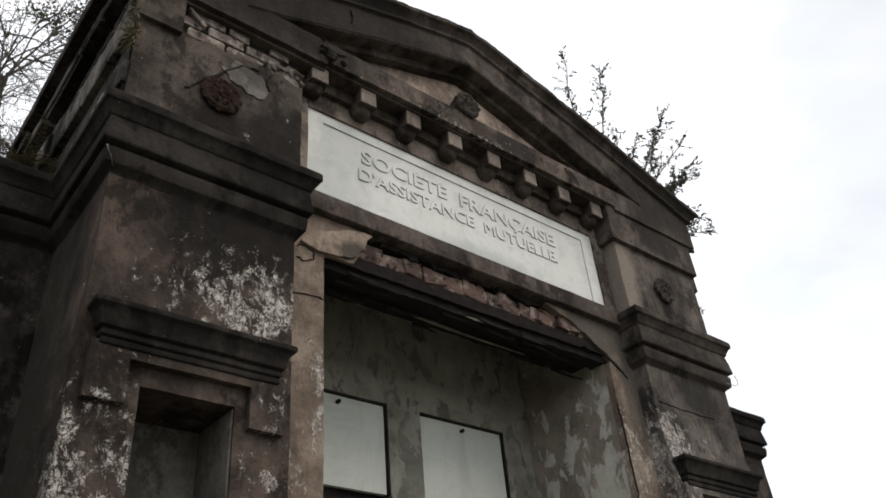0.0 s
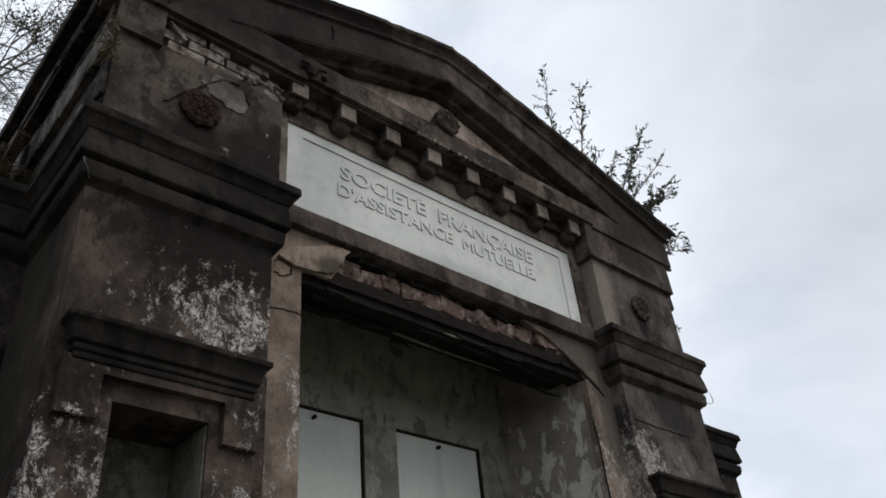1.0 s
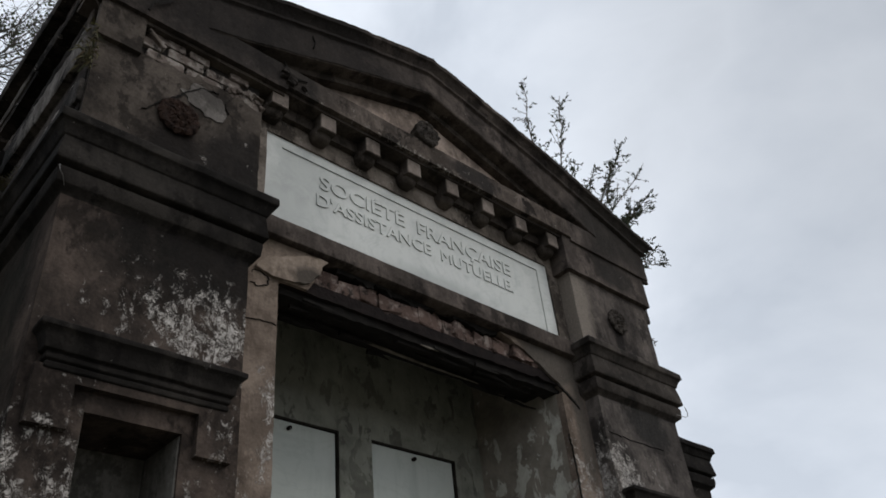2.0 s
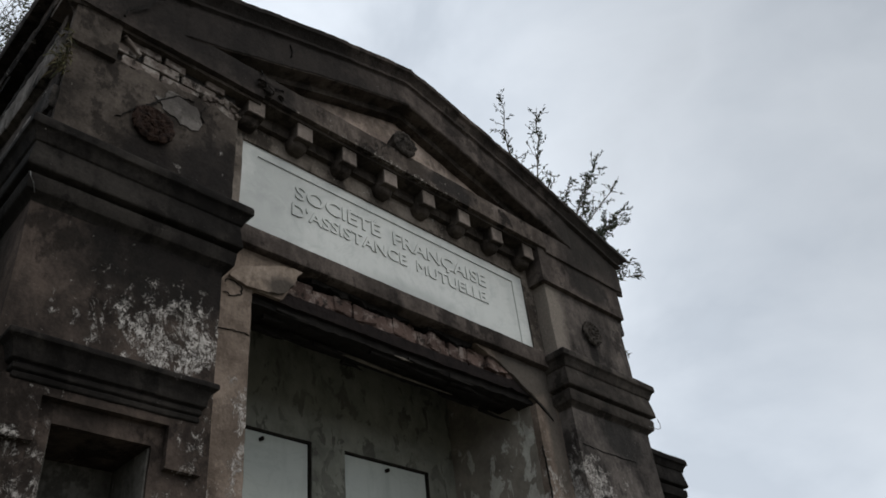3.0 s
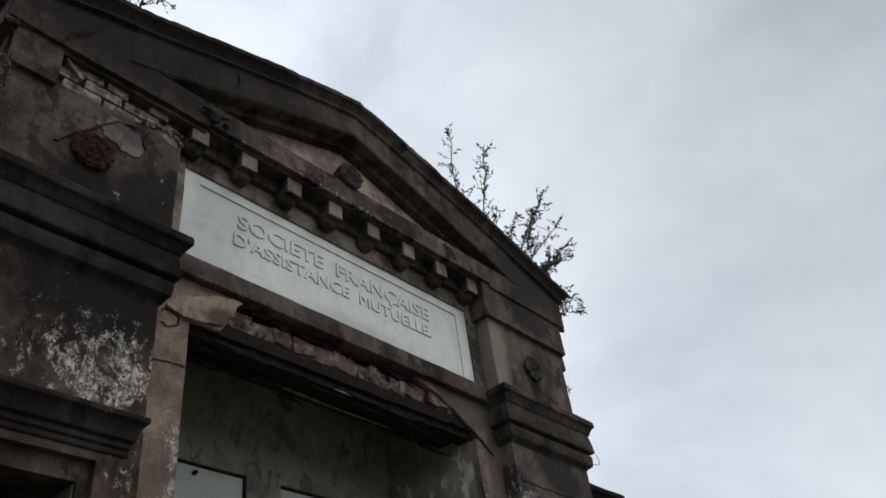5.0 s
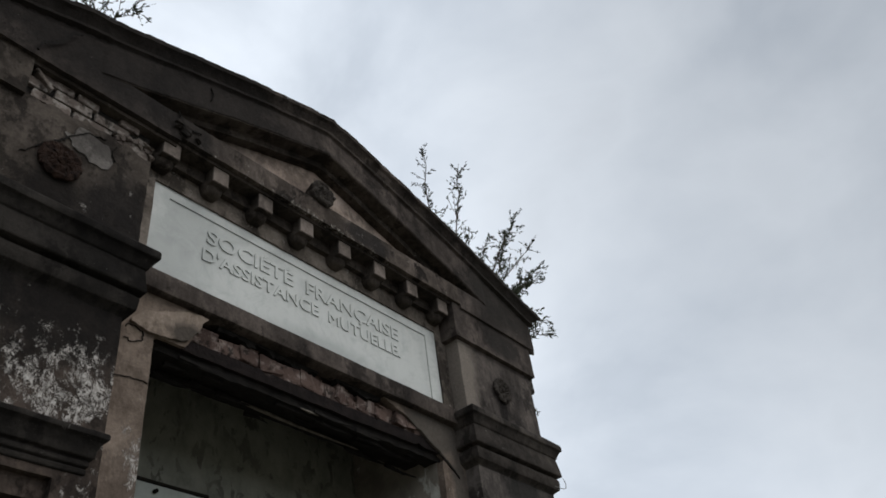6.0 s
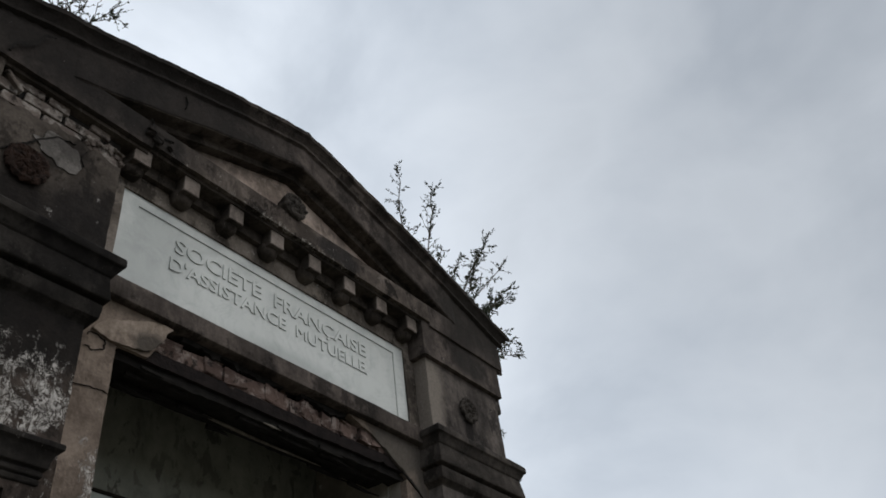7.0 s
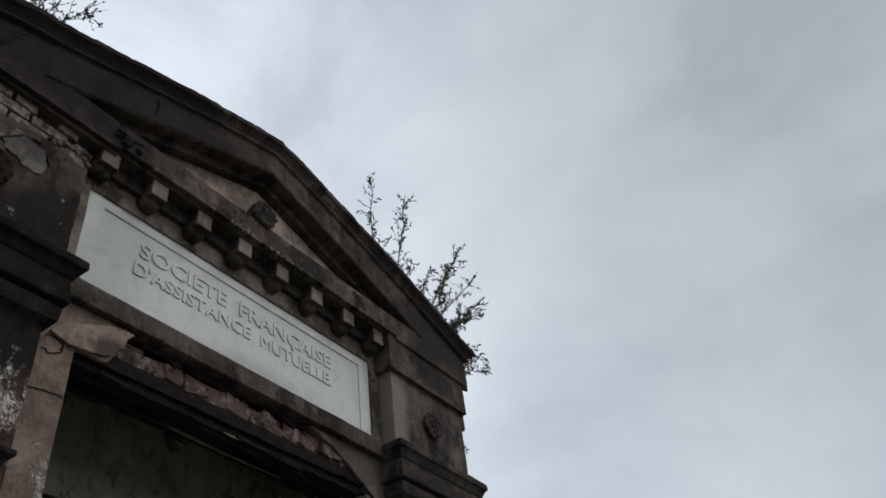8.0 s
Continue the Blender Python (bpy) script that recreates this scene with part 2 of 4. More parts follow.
def limewash(name, under, coat, level, spots=(), size=6.0, mould=0.5):
    """Limewash that has peeled off in sharp-edged sheets from an older, darker coat."""
    n = Nodes(name)
    shade = lambda c, k: tuple(v * k for v in c)
    amount = n.noise(size, 9, 0.64, n.scaled((1, 1, 0.55), (2, 5, 1)), bend=0.5)
    for centre, reach, gain in spots:
        amount = n.math("ADD", amount, n.math("MULTIPLY", n.blob(centre, reach), gain))
    sheet = n.step(amount, level, level + 0.03)
    old = n.mix(n.step(n.noise(3.0, 9, 0.68, bend=0.4), 0.36, 0.64), shade(under, 0.62), shade(under, 1.2))
    new_coat = n.mix(n.step(n.noise(8, 9, 0.7, n.scaled((1, 1, 0.7))), 0.32, 0.66), shade(coat, 0.68), coat)
    col = n.mix(sheet, old, new_coat)
    grime = n.noise(3.4, 10, 0.7, n.scaled((1, 1, 0.6), (5, 2, 1)), bend=0.4)
    col = n.mix(n.math("MULTIPLY", n.step(grime, 0.50, 0.64), mould), col, shade(under, 0.45))
    specks = n.step(n.noise(60, 5, 0.6), 0.70, 0.74)
    col = n.mix(n.math("MULTIPLY", specks, 0.6), col, shade(coat, 1.1))
    n.bump(n.math("ADD", n.math("MULTIPLY", sheet, 0.35), n.noise(14, 9, 0.68)), 0.6, 0.014)
    return n.done(col, 0.93)


M_ROOM = limewash("vault_limewash", (0.150, 0.147, 0.123), (0.250, 0.249, 0.208), 0.42,
                  spots=[((0.0, 0.7, 3.1), (0.20, 0.4, 0.60), -0.14), ((0.85, 0.7, 3.1), (0.20, 0.3, 0.60), -0.05)], size=11.0, mould=0.5)
M_REVEAL = limewash("flaking_reveal", (0.235, 0.208, 0.174), (0.47, 0.452, 0.395), 0.59,
                    spots=[((0.96, 0.22, 2.95), (0.3, 0.45, 0.55), 0.22), ((0.96, 0.12, 3.52), (0.2, 0.25, 0.16), 0.10), ((0.96, 0.55, 3.1), (0.2, 0.2, 0.4), 0.08),
                           ((-1.4, 0.1, 2.4), (0.5, 0.4, 0.6), 0.12)], size=12.0, mould=0.5)


def marble_mat(name, base, vein, dirt, smears_and_dimming=()):
    n = Nodes(name)
    cloud = n.noise(3.0, 7, 0.6, bend=0.8)
    col = n.ramp(cloud, [(0.3, tuple(c * 0.9 for c in base)), (0.6, base)])
    line = n.noise(2.2, 9, 0.65, n.scaled((1, 1, 1.6)), bend=1.6)
    col = n.mix(n.math("MULTIPLY", n.step(n.math("ABSOLUTE", n.math("SUBTRACT", line, 0.5)), 0.025, 0.0), 0.16), col, vein)
    grime = n.noise(1.0, 6, 0.6, n.scaled((9, 9, 1.2)))
    col = n.mix(n.math("MULTIPLY", n.step(grime, 0.52, 0.8), dirt), col, vein)
    for centre, size in smears_and_dimming:
        m = n.step(n.math("ADD", n.blob(centre, size), n.noise(9, 8, 0.65, bend=0.6)), 0.5, 1.1)
        col = n.mix(n.math("MULTIPLY", m, 0.5), col, vein)
    spot = n.noise(40, 6, 0.7)
    col = n.mix(n.math("MULTIPLY", n.step(spot, 0.66, 0.72), 0.35), col, vein)
    n.bump(n.noise(45, 5), 0.12, 0.004)
    return n.done(col, 0.55, 0.0, 0.3)


# Grey smears; those at the left also paint the plate's dimmer end.
M_PLATE = marble_mat("white_marble", (0.49, 0.495, 0.468), (0.25, 0.262, 0.25), 0.36, [((-0.80, 0.0, 4.42), (0.30, 0.3, 0.22)), ((-0.95, 0.0, 4.15), (0.35, 0.3, 0.28)), ((0.1, 0.0, 4.08), (0.5, 0.3, 0.10))])
M_TABLET = marble_mat("grey_marble_tablet", (0.47, 0.49, 0.445), (0.24, 0.25, 0.22), 0.55)


def brick_mat(name, low, high, lime, cover=0.44):
    n = Nodes(name)
    info = n.nodes.new("ShaderNodeObjectInfo")
    col = n.mix(n.math("ADD", n.math("MULTIPLY", info.outputs["Random"], 0.6), n.math("MULTIPLY", n.noise(25, 6), 0.4)), low, high)
    wash = n.noise(16, 9, 0.7)
    col = n.mix(n.math("MULTIPLY", n.step(wash, cover, cover + 0.14), 0.8), col, lime)
    pits = n.step(n.noise(18, 8, 0.7, n.scaled((1, 1, 0.8), (2, 6, 1))), 0.45, 0.38)
    col = n.mix(n.math("MULTIPLY", pits, 0.85), col, (0.018, 0.015, 0.013))
    n.bump(n.math("SUBTRACT", n.noise(60, 7, 0.7), n.math("MULTIPLY", pits, 0.5)), 0.7, 0.01)
    return n.done(col, 0.92)


M_BRICK = brick_mat("limewashed_brick", (0.075, 0.060, 0.052), (0.155, 0.125, 0.107), (0.30, 0.27, 0.24), 0.49)
M_RUBBLE = brick_mat("broken_red_brick", (0.050, 0.034, 0.029), (0.135, 0.092, 0.076), (0.29, 0.24, 0.212), 0.51)


def plain_mat(name, low, high, scale, rough, metal=0.0, bump=0.4, depth=0.006):
    n = Nodes(name)
    col = n.mix(n.step(n.noise(scale, 8, 0.65), 0.3, 0.7), low, high)
    n.bump(n.noise(scale * 3, 6), bump, depth)
    return n.done(col, rough, metal)


M_MORTAR = plain_mat("dark_mortar", (0.012, 0.011, 0.010), (0.034, 0.030, 0.027), 20, 0.95)
M_IRON = plain_mat("rusty_iron", (0.007, 0.0058, 0.0056), (0.020, 0.0150, 0.0138), 16, 0.85, 0.15, 0.7, 0.012)
# Near-black colour that paints in the shade of recesses and open gaps.
M_GAP_SHADE = plain_mat("decayed_timber", (0.013, 0.0120, 0.0108), (0.036, 0.0315, 0.0275), 14, 0.95)
M_ROT = plain_mat("rotten_black_timber", (0.009, 0.0082, 0.0077), (0.022, 0.0195, 0.0172), 18, 0.95, 0.0, 0.6, 0.012)
M_ROSE = plain_mat("rusted_cast_iron", (0.007, 0.0055, 0.005), (0.046, 0.0275, 0.0205), 34, 0.85, 0.1, 0.9, 0.012)
M_ROSE_GREY = plain_mat("blackened_stone_rosette", (0.014, 0.0122, 0.0108), (0.072, 0.061, 0.052), 34, 0.9, 0.0, 0.8, 0.01)
M_WIRE = plain_mat("wire", (0.12, 0.115, 0.108), (0.26, 0.25, 0.24), 30, 0.7, 0.3)
M_LATH = plain_mat("grey_wood", (0.06, 0.053, 0.044), (0.17, 0.15, 0.125), 22, 0.9)
M_BARK = plain_mat("twig_bark", (0.045, 0.036, 0.028), (0.11, 0.09, 0.07), 30, 0.9)
M_TREEBARK = plain_mat("tree_bark", (0.048, 0.043, 0.038), (0.115, 0.104, 0.093), 12, 0.95)
M_GROUND = plain_mat("grass_and_gravel", (0.09, 0.088, 0.066), (0.25, 0.235, 0.20), 2.5, 0.95, 0.0, 0.6, 0.03)


def leaf_mat(name, low, high):
    n = Nodes(name)
    col = n.mix(n.island, low, high)
    n.shader.inputs["Subsurface Weight"].default_value = 0.0
    return n.done(col, 0.6)


M_LEAF = leaf_mat("roof_shrub_leaf", (0.024, 0.031, 0.019), (0.055, 0.066, 0.036))
M_TREELEAF = leaf_mat("tree_leaf", (0.045, 0.06, 0.03), (0.10, 0.115, 0.065))
M_STRAW = leaf_mat("dry_grass", (0.04, 0.045, 0.026), (0.085, 0.065, 0.042))
M_FERN = leaf_mat("dry_fern", (0.065, 0.046, 0.028), (0.10, 0.095, 0.045))


# ---- building helpers ----
def link(name, verts, faces, material, parent=None, label="", sharp=28, smooth=True):
    me = bpy.data.meshes.new(name)
    me.from_pydata([tuple(v) for v in verts], [], faces)
    bm = bmesh.new()
    bm.from_mesh(me)
    bmesh.ops.recalc_face_normals(bm, faces=bm.faces)
    bm.to_mesh(me)
    bm.free()
    me.materials.append(material)
    if smooth:
        me.polygons.foreach_set("use_smooth", [True] * len(me.polygons))
        me.set_sharp_from_angle(angle=radians(sharp))
    ob = new(name, me)
    if parent:
        ob.parent = parent
    if label:
        tagged(ob, label)
    return ob


def worn(p, rough):
    """A point of a surface, pushed about as old hand-laid render is uneven."""
    v = Vector(p)
    a = noise.noise_vector(v * 5.0) * (rough * 0.6) + noise.noise_vector(v * 31.0) * (rough * 0.55)
    return v + a


def spread(a, b, step):
    k = max(1, round(abs(b - a) / step))
    return [a + (b - a) * i / k for i in range(k)]


def loft(x0, x1, y0, y1, profile, step=0.05, rough=0.003, soft=0.0025):
    """A block whose plan is a rectangle, grown by the profile's offset at each height: a moulding with mitred returns."""
    rows = []
    for i, (o, z) in enumerate(profile):
        p = Vector((o, z))
        ends = []
        for q in (profile[i - 1] if i else None, profile[i + 1] if i + 1 < len(profile) else None):
            if q:
                d = Vector(q) - p
                ends.append(p + d.normalized() * min(soft, d.length * 0.3))
        rows += ends if len(ends) == 2 else [p]
    dense = []
    for a, b in zip(rows, rows[1:]):
        k = max(1, round((b - a).length / step))
        dense += [a.lerp(b, i / k) for i in range(k)]
    dense.append(rows[-1])
    verts, faces, count = [], [], 0
    for o, z in dense:
        c, ring = soft, []
        xa, xb, ya = x0 - o, x1 + o, y0 - o
        for (ax, ay), (bx, by) in (((xa + c, ya), (xb - c, ya)), ((xb, ya + c), (xb, y1)), ((xb, y1), (xa, y1)), ((xa, y1), (xa, ya + c))):
            # sample counts come from the plain block, so that all rings match
            span = (x1 - x0) if ay == by else (y1 - y0)
            k = max(1, round(span / step))
            ring += [(ax + (bx - ax) * i / k, ay + (by - ay) * i / k, z) for i in range(k)]
            if (bx, by) in ((xb - c, ya),):
                ring.append((bx, by, z))
        ring.append((xa, ya + c, z))
        count = len(ring)
        verts += [worn(p, rough) for p in ring]
    for r in range(len(dense) - 1):
        for i in range(count):
            j = (i + 1) % count
            faces.append((r * count + i, r * count + j, (r + 1) * count + j, (r + 1) * count + i))
    faces.append(tuple(range(count - 1, -1, -1)))
    faces.append(tuple(range((len(dense) - 1) * count, len(dense) * count)))
    return verts, faces


def lines_of(a, b, step, extra=()):
    marks = sorted({a, b, *[e for e in extra if a < e < b]})
    out = []
    for p, q in zip(marks, marks[1:]):
        out += spread(p, q, step)
    return out + [b]


def slab(x0, x1, z0, z1, y0, y1, step=0.04, keep=None, xs=(), zs=(), rough=0.004, front=None, ease=0):
    """An upright slab from y0 to y1, of cells of which keep(x, z) says which stay; edges of openings are closed."""
    gx, gz = lines_of(x0, x1, step, xs), lines_of(z0, z1, step, zs)
    cells = {(i, k) for i in range(len(gx) - 1) for k in range(len(gz) - 1)
             if keep is None or keep((gx[i] + gx[i + 1]) / 2, (gz[k] + gz[k + 1]) / 2)}
    ny = max(1, round((y1 - y0) / max(step, 0.06)))
    verts, faces, index, moved = [], [], {}, {}

    def vert(i, j, k):
        if (i, j, k) not in index:
            x, z = moved.get((i, k), (gx[i], gz[k]))
            f = front(x, z) if front else 0.0
            y = y0 + f + (y1 - y0 - f) * j / ny
            index[(i, j, k)] = len(verts)
            verts.append(worn((x, y, z), rough))
        return index[(i, j, k)]

    if ease:
        near = {}
        for i, k in cells:
            for di, dk, a, b in ((-1, 0, (0, 0), (0, 1)), (1, 0, (1, 1), (1, 0)), (0, -1, (1, 0), (0, 0)), (0, 1, (0, 1), (1, 1))):
                if (i + di, k + dk) not in cells:
                    p, q = (i + a[0], k + a[1]), (i + b[0], k + b[1])
                    near.setdefault(p, []).append(q), near.setdefault(q, []).append(p)
        for p in near:
            moved[p] = (gx[p[0]], gz[p[1]])
        for _ in range(ease):
            nxt = {}
            for p, qs in near.items():
                if p[0] in (0, len(gx) - 1) or p[1] in (0, len(gz) - 1) or len(qs) != 2:
                    nxt[p] = moved[p]
                else:
                    nxt[p] = tuple((moved[p][c] * 2 + moved[qs[0]][c] + moved[qs[1]][c]) / 4 for c in (0, 1))
            moved.update(nxt)

    for i, k in cells:
        faces.append((vert(i, 0, k), vert(i + 1, 0, k), vert(i + 1, 0, k + 1), vert(i, 0, k + 1)))
        faces.append((vert(i, ny, k), vert(i, ny, k + 1), vert(i + 1, ny, k + 1), vert(i + 1, ny, k)))
        for di, dk, a, b in ((-1, 0, (0, 0), (0, 1)), (1, 0, (1, 1), (1, 0)), (0, -1, (1, 0), (0, 0)), (0, 1, (0, 1), (1, 1))):
            if (i + di, k + dk) not in cells:
                for j in range(ny):
                    faces.append((vert(i + a[0], j, k + a[1]), vert(i + b[0], j, k + b[1]), vert(i + b[0], j + 1, k + b[1]), vert(i + a[0], j + 1, k + a[1])))
    return verts, faces


def box(x0, x1, y0, y1, z0, z1, rough=0.003, step=0.08):
    return loft(x0, x1, y0, y1, [(0, z0), (0, z1)], step, rough)


def joined(*pieces):
    verts, faces = [], []
    for v, f in pieces:
        n = len(verts)
        verts += list(v)
        faces += [tuple(i + n for i in q) for q in f]
    return verts, faces


def tube(points, radii, sides=6):
    """A tapering round bar along points."""
    verts, faces = [], []
    for i, p in enumerate(points):
        p = Vector(p)
        d = (Vector(points[min(i + 1, len(points) - 1)]) - Vector(points[max(i - 1, 0)])).normalized()
        side = d.orthogonal().normalized()
        other = d.cross(side)
        for s in range(sides):
            a = 2 * math.pi * s / sides
            verts.append(p + (side * math.cos(a) + other * math.sin(a)) * radii[i])
    for i in range(len(points) - 1):
        for s in range(sides):
            t = (s + 1) % sides
            faces.append((i * sides + s, i * sides + t, (i + 1) * sides + t, (i + 1) * sides + s))
    faces.append(tuple(range(sides - 1, -1, -1)))
    faces.append(tuple(range((len(points) - 1) * sides, len(points) * sides)))
    return verts, faces


def ragged(x, z, seed=0.0, size=9.0):
    return noise.noise(Vector((x * size, seed, z * size))) + 0.5 * noise.noise(Vector((x * size * 3, seed + 5, z * size * 3)))


# ---- ground ----
# Unseen ground, coloured pale so that it bounces light onto the undersides.
g = 400.0
gv = [(x, y, 0.0) for y in (-g, -20, -6, -1, 4, 20, g) for x in (-g, -20, -6, 0, 6, 20, g)]
gf = [(r * 7 + c, r * 7 + c + 1, r * 7 + c + 8, r * 7 + c + 7) for r in range(6) for c in range(6)]
tagged(link("ground", gv, gf, M_GROUND), "unseen gravel and grass cemetery ground, pale to bounce light", "ground", kind="structure")

# ---- the tomb ----
PX0, PX1 = 1.165, 1.95      # inner and outer edge of a pier
PY = -0.112                 # face of the piers
WALL_Y = 0.0                # face of the wall between them
BACK = 2.7
CAP0, CAP1 = 3.665, 4.0     # pier capital
tomb = tagged(new("society_tomb"), "derelict grey rendered society tomb with pediment and marble name plate", "tomb")


def sided(sign, a, b):
    return (a, b) if sign > 0 else (-b, -a)


NX0, NX1, NZ = 1.386, 1.729, 2.839   # niche in each pier


CAPITAL = [(0.0, CAP0 - 0.01), (0.006, CAP0), (0.026, CAP0 + 0.014), (0.036, CAP0 + 0.020), (0.042, CAP0 + 0.072), (0.040, CAP0 + 0.088), (0.022, CAP0 + 0.092), (0.022, CAP0 + 0.104),
           (0.056, CAP0 + 0.108), (0.060, CAP0 + 0.116), (0.046, CAP0 + 0.226), (0.046, CAP0 + 0.231), (0.053, CAP0 + 0.234), (0.059, CAP0 + 0.254), (0.072, CAP0 + 0.280), (0.086, CAP0 + 0.288), (0.086, CAP1 - 0.012),
           (0.078, CAP1), (0.0, CAP1 + 0.045)]


def pier(sign):
    x0, x1 = sided(sign, PX0, PX1)
    shaft = slab(x0, x1, 0.0, CAP0 + 0.03, PY, 0.76, 0.05, lambda x, z: not (NX0 < abs(x) < NX1 and 0.6 < z < NZ),
                 xs=(sign * NX0, sign * NX1), zs=(0.6, NZ))
    ob = link("pier", *shaft, M_PIER if sign < 0 else M_PIER_GREY, tomb, "dark stained rendered pier with flaking limewash")
    nx0, nx1 = sided(sign, NX0 - 0.02, NX1 + 0.02)
    link("niche_back", *slab(nx0, nx1, 0.58, NZ + 0.02, 0.165, 0.205, 0.08), M_NICHE, ob, "pale blocked niche back")
    for a, b in ((NX0 - 0.01, NX0 + 0.006), (NX1 - 0.006, NX1 + 0.01)):
        la, lb = sided(sign, a, b)
        link("niche_lining", *box(la, lb, PY + 0.012, 0.175, 0.6, NZ - 0.004, 0.002, 0.06), M_NICHE, ob, "flaking limewashed niche side")
    # capital: cyma, fascia and necking, turned round the pier
    cap = loft(x0, x1, PY, 0.74, CAPITAL, 0.05, 0.0035)
    link("capital", *cap, M_MOULD if sign < 0 else M_CAP_GREY, ob, "blackened moulded pier capital" if sign < 0 else "weathered grey moulded pier capital")
    # eared surround of the niche
    def surround(x, z):
        ax = abs(x)
        if z > 2.911:
            return True
        return not 1.343 < ax < 1.782
    a0, a1 = sided(sign, 1.208, 1.915)
    frame_data = slab(a0, a1, 2.755, 2.955, PY - 0.032, PY + 0.004, 0.03, surround, xs=(sign * 1.343, sign * 1.782), zs=(2.911,), rough=0.003)
    link("niche_surround", *frame_data, M_PIER if sign < 0 else M_PIER_GREY, ob, "eared rendered surround over the niche")
    h0, h1 = sided(sign, 1.242, 1.882)
    hood = loft(h0, h1, PY - 0.032, PY + 0.004, [(0.0, 2.942), (0.008, 2.945), (0.009, 2.962), (0.003, 2.965), (0.003, 2.970), (0.013, 2.973), (0.014, 2.989), (0.009, 2.993), (0.009, 2.999), (0.024, 3.003),
                                                 (0.028, 3.030), (0.040, 3.060), (0.054, 3.070), (0.056, 3.072), (0.056, 3.089), (0.048, 3.095), (-0.02, 3.115)], 0.04, 0.003)
    link("niche_hood", *hood, M_MOULD, ob, "blackened moulded hood over the niche")
    return ob


piers = {s: pier(s) for s in (-1, 1)}

# attic blocks with their architrave band
ARCH0, ARCH1 = 4.53, 4.79
attics = {}
for s in (-1, 1):
    x0, x1 = sided(s, PX0 - 0.02, PX1)
    blk = loft(x0, x1, PY, 0.9, [(0, CAP1 - 0.02), (0, ARCH1 + 0.02)], 0.06, 0.004)
    if s < 0:
        def gone(x, z):
            """Where the left block has lost its render down to the brickwork."""
            low = 4.575 + 0.032 * ragged(x, z, 2.0, 14.0) + (0.02 if -1.5 < x < -1.35 else 0.0)
            return -1.792 + 0.02 * ragged(x, z, 7.0) < x < -1.142 + 0.015 * ragged(x, z, 9.0) and z > low
        front = slab(x0, x1, CAP1 - 0.02, ARCH1 + 0.02, PY, PY + 0.03, 0.014, lambda x, z: not gone(x, z), ease=3)
        rest = loft(x0 + 0.003, x1 - 0.003, PY + 0.032, 0.9, [(0, CAP1 - 0.02), (0, ARCH1 + 0.02)], 0.06, 0.004)
        attics[s] = link("attic_block", *rest, M_MORTAR, tomb)
        link("render_skin", *front, M_ATTIC, attics[s], "brown-grey render skin broken away from brick")
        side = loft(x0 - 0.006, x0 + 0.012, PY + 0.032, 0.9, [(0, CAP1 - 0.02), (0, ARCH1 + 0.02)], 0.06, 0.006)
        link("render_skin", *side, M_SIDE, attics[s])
        band = loft(-1.975, -1.768, PY - 0.026, PY + 0.004, [(0, ARCH0 + 0.006), (0, ARCH1)], 0.03, 0.004)
        link("architrave_band", *band, M_ATTIC, attics[s])
    else:
        attics[s] = link("attic_block", *blk, M_ATTIC_GREY, tomb)
        band = loft(PX0 - 0.03, PX1 + 0.0, PY - 0.0, 0.2, [(0.032, ARCH0), (0.032, ARCH1)], 0.05, 0.004)
        link("architrave_band", *band, M_CORNICE, attics[s])

# wall over the opening and its plate
OX, OZ = 0.958, 3.70
wall_core = slab(-PX0 - 0.05, PX0 + 0.05, 0.0, ARCH1 + 0.05, 0.03, 0.30, 0.08, lambda x, z: not (abs(x) < OX + 0.05 and 0.3 < z < 3.925), xs=(-OX - 0.05, OX + 0.05), zs=(0.3, 3.925))
# Core coloured near-black to paint the shade behind the broken render.
link("opening_wall", *wall_core, M_GAP_SHADE, tomb)
link("lintel_core", *box(-OX - 0.05, OX + 0.05, 0.12, 0.30, 3.78, 3.94, 0.012, 0.06), M_GAP_SHADE, tomb)


def broken_edge(x):
    """Lower edge of the render left hanging over the opening's far end."""
    pts = ((0.44, 3.93), (0.585, 3.885), (0.679, 3.86), (0.766, 3.815), (0.856, 3.758), (0.97, 3.700), (1.049, 3.638), (1.105, 3.585), (1.25, 3.46))
    for (xa, za), (xb, zb) in zip(pts, pts[1:]):
        if xa <= x <= xb:
            return za + (zb - za) * (x - xa) / (xb - xa)
    return 9.0


def jamb_keep(x, z):
    """Render that still covers the wall round the opening."""
    if x < 0:
        if x < -OX:
            return True
        low = 3.716 + 0.010 * ragged(x, z, 6.0)
        return z > low and x < -0.76 + 0.03 * ragged(x, z, 3.0) + 0.35 * max(0.0, z - 3.83) - 1.2 * max(0.0, 3.77 - z)
    edge = broken_edge(x) + 0.012 * ragged(x, z, 4.0)
    if z > edge:
        return True
    gap = 0.035 * max(0.0, min(1.0, (1.115 - x) / 0.15))
    return x > OX and z < edge - gap


jamb = slab(-PX0 - 0.02, PX0 + 0.02, 0.0, 3.925, WALL_Y - 0.012, 0.034, 0.013, jamb_keep, xs=(-OX, OX), zs=(OZ,), rough=0.004, ease=4)
link("jamb_render", *jamb, M_JAMB, tomb, "tan render round the opening, broken at the lintel")
band = loft(-PX0 - 0.01, PX0 + 0.01, -0.028, 0.05, [(0.0, 3.918), (0.024, 3.922), (0.026, 3.926), (0.026, 4.022), (0.022, 4.028), (-0.02, 4.034)], 0.05, 0.003)
link("sill_band", *band, M_CORNICE, tomb, "grey moulded band under the name plate")
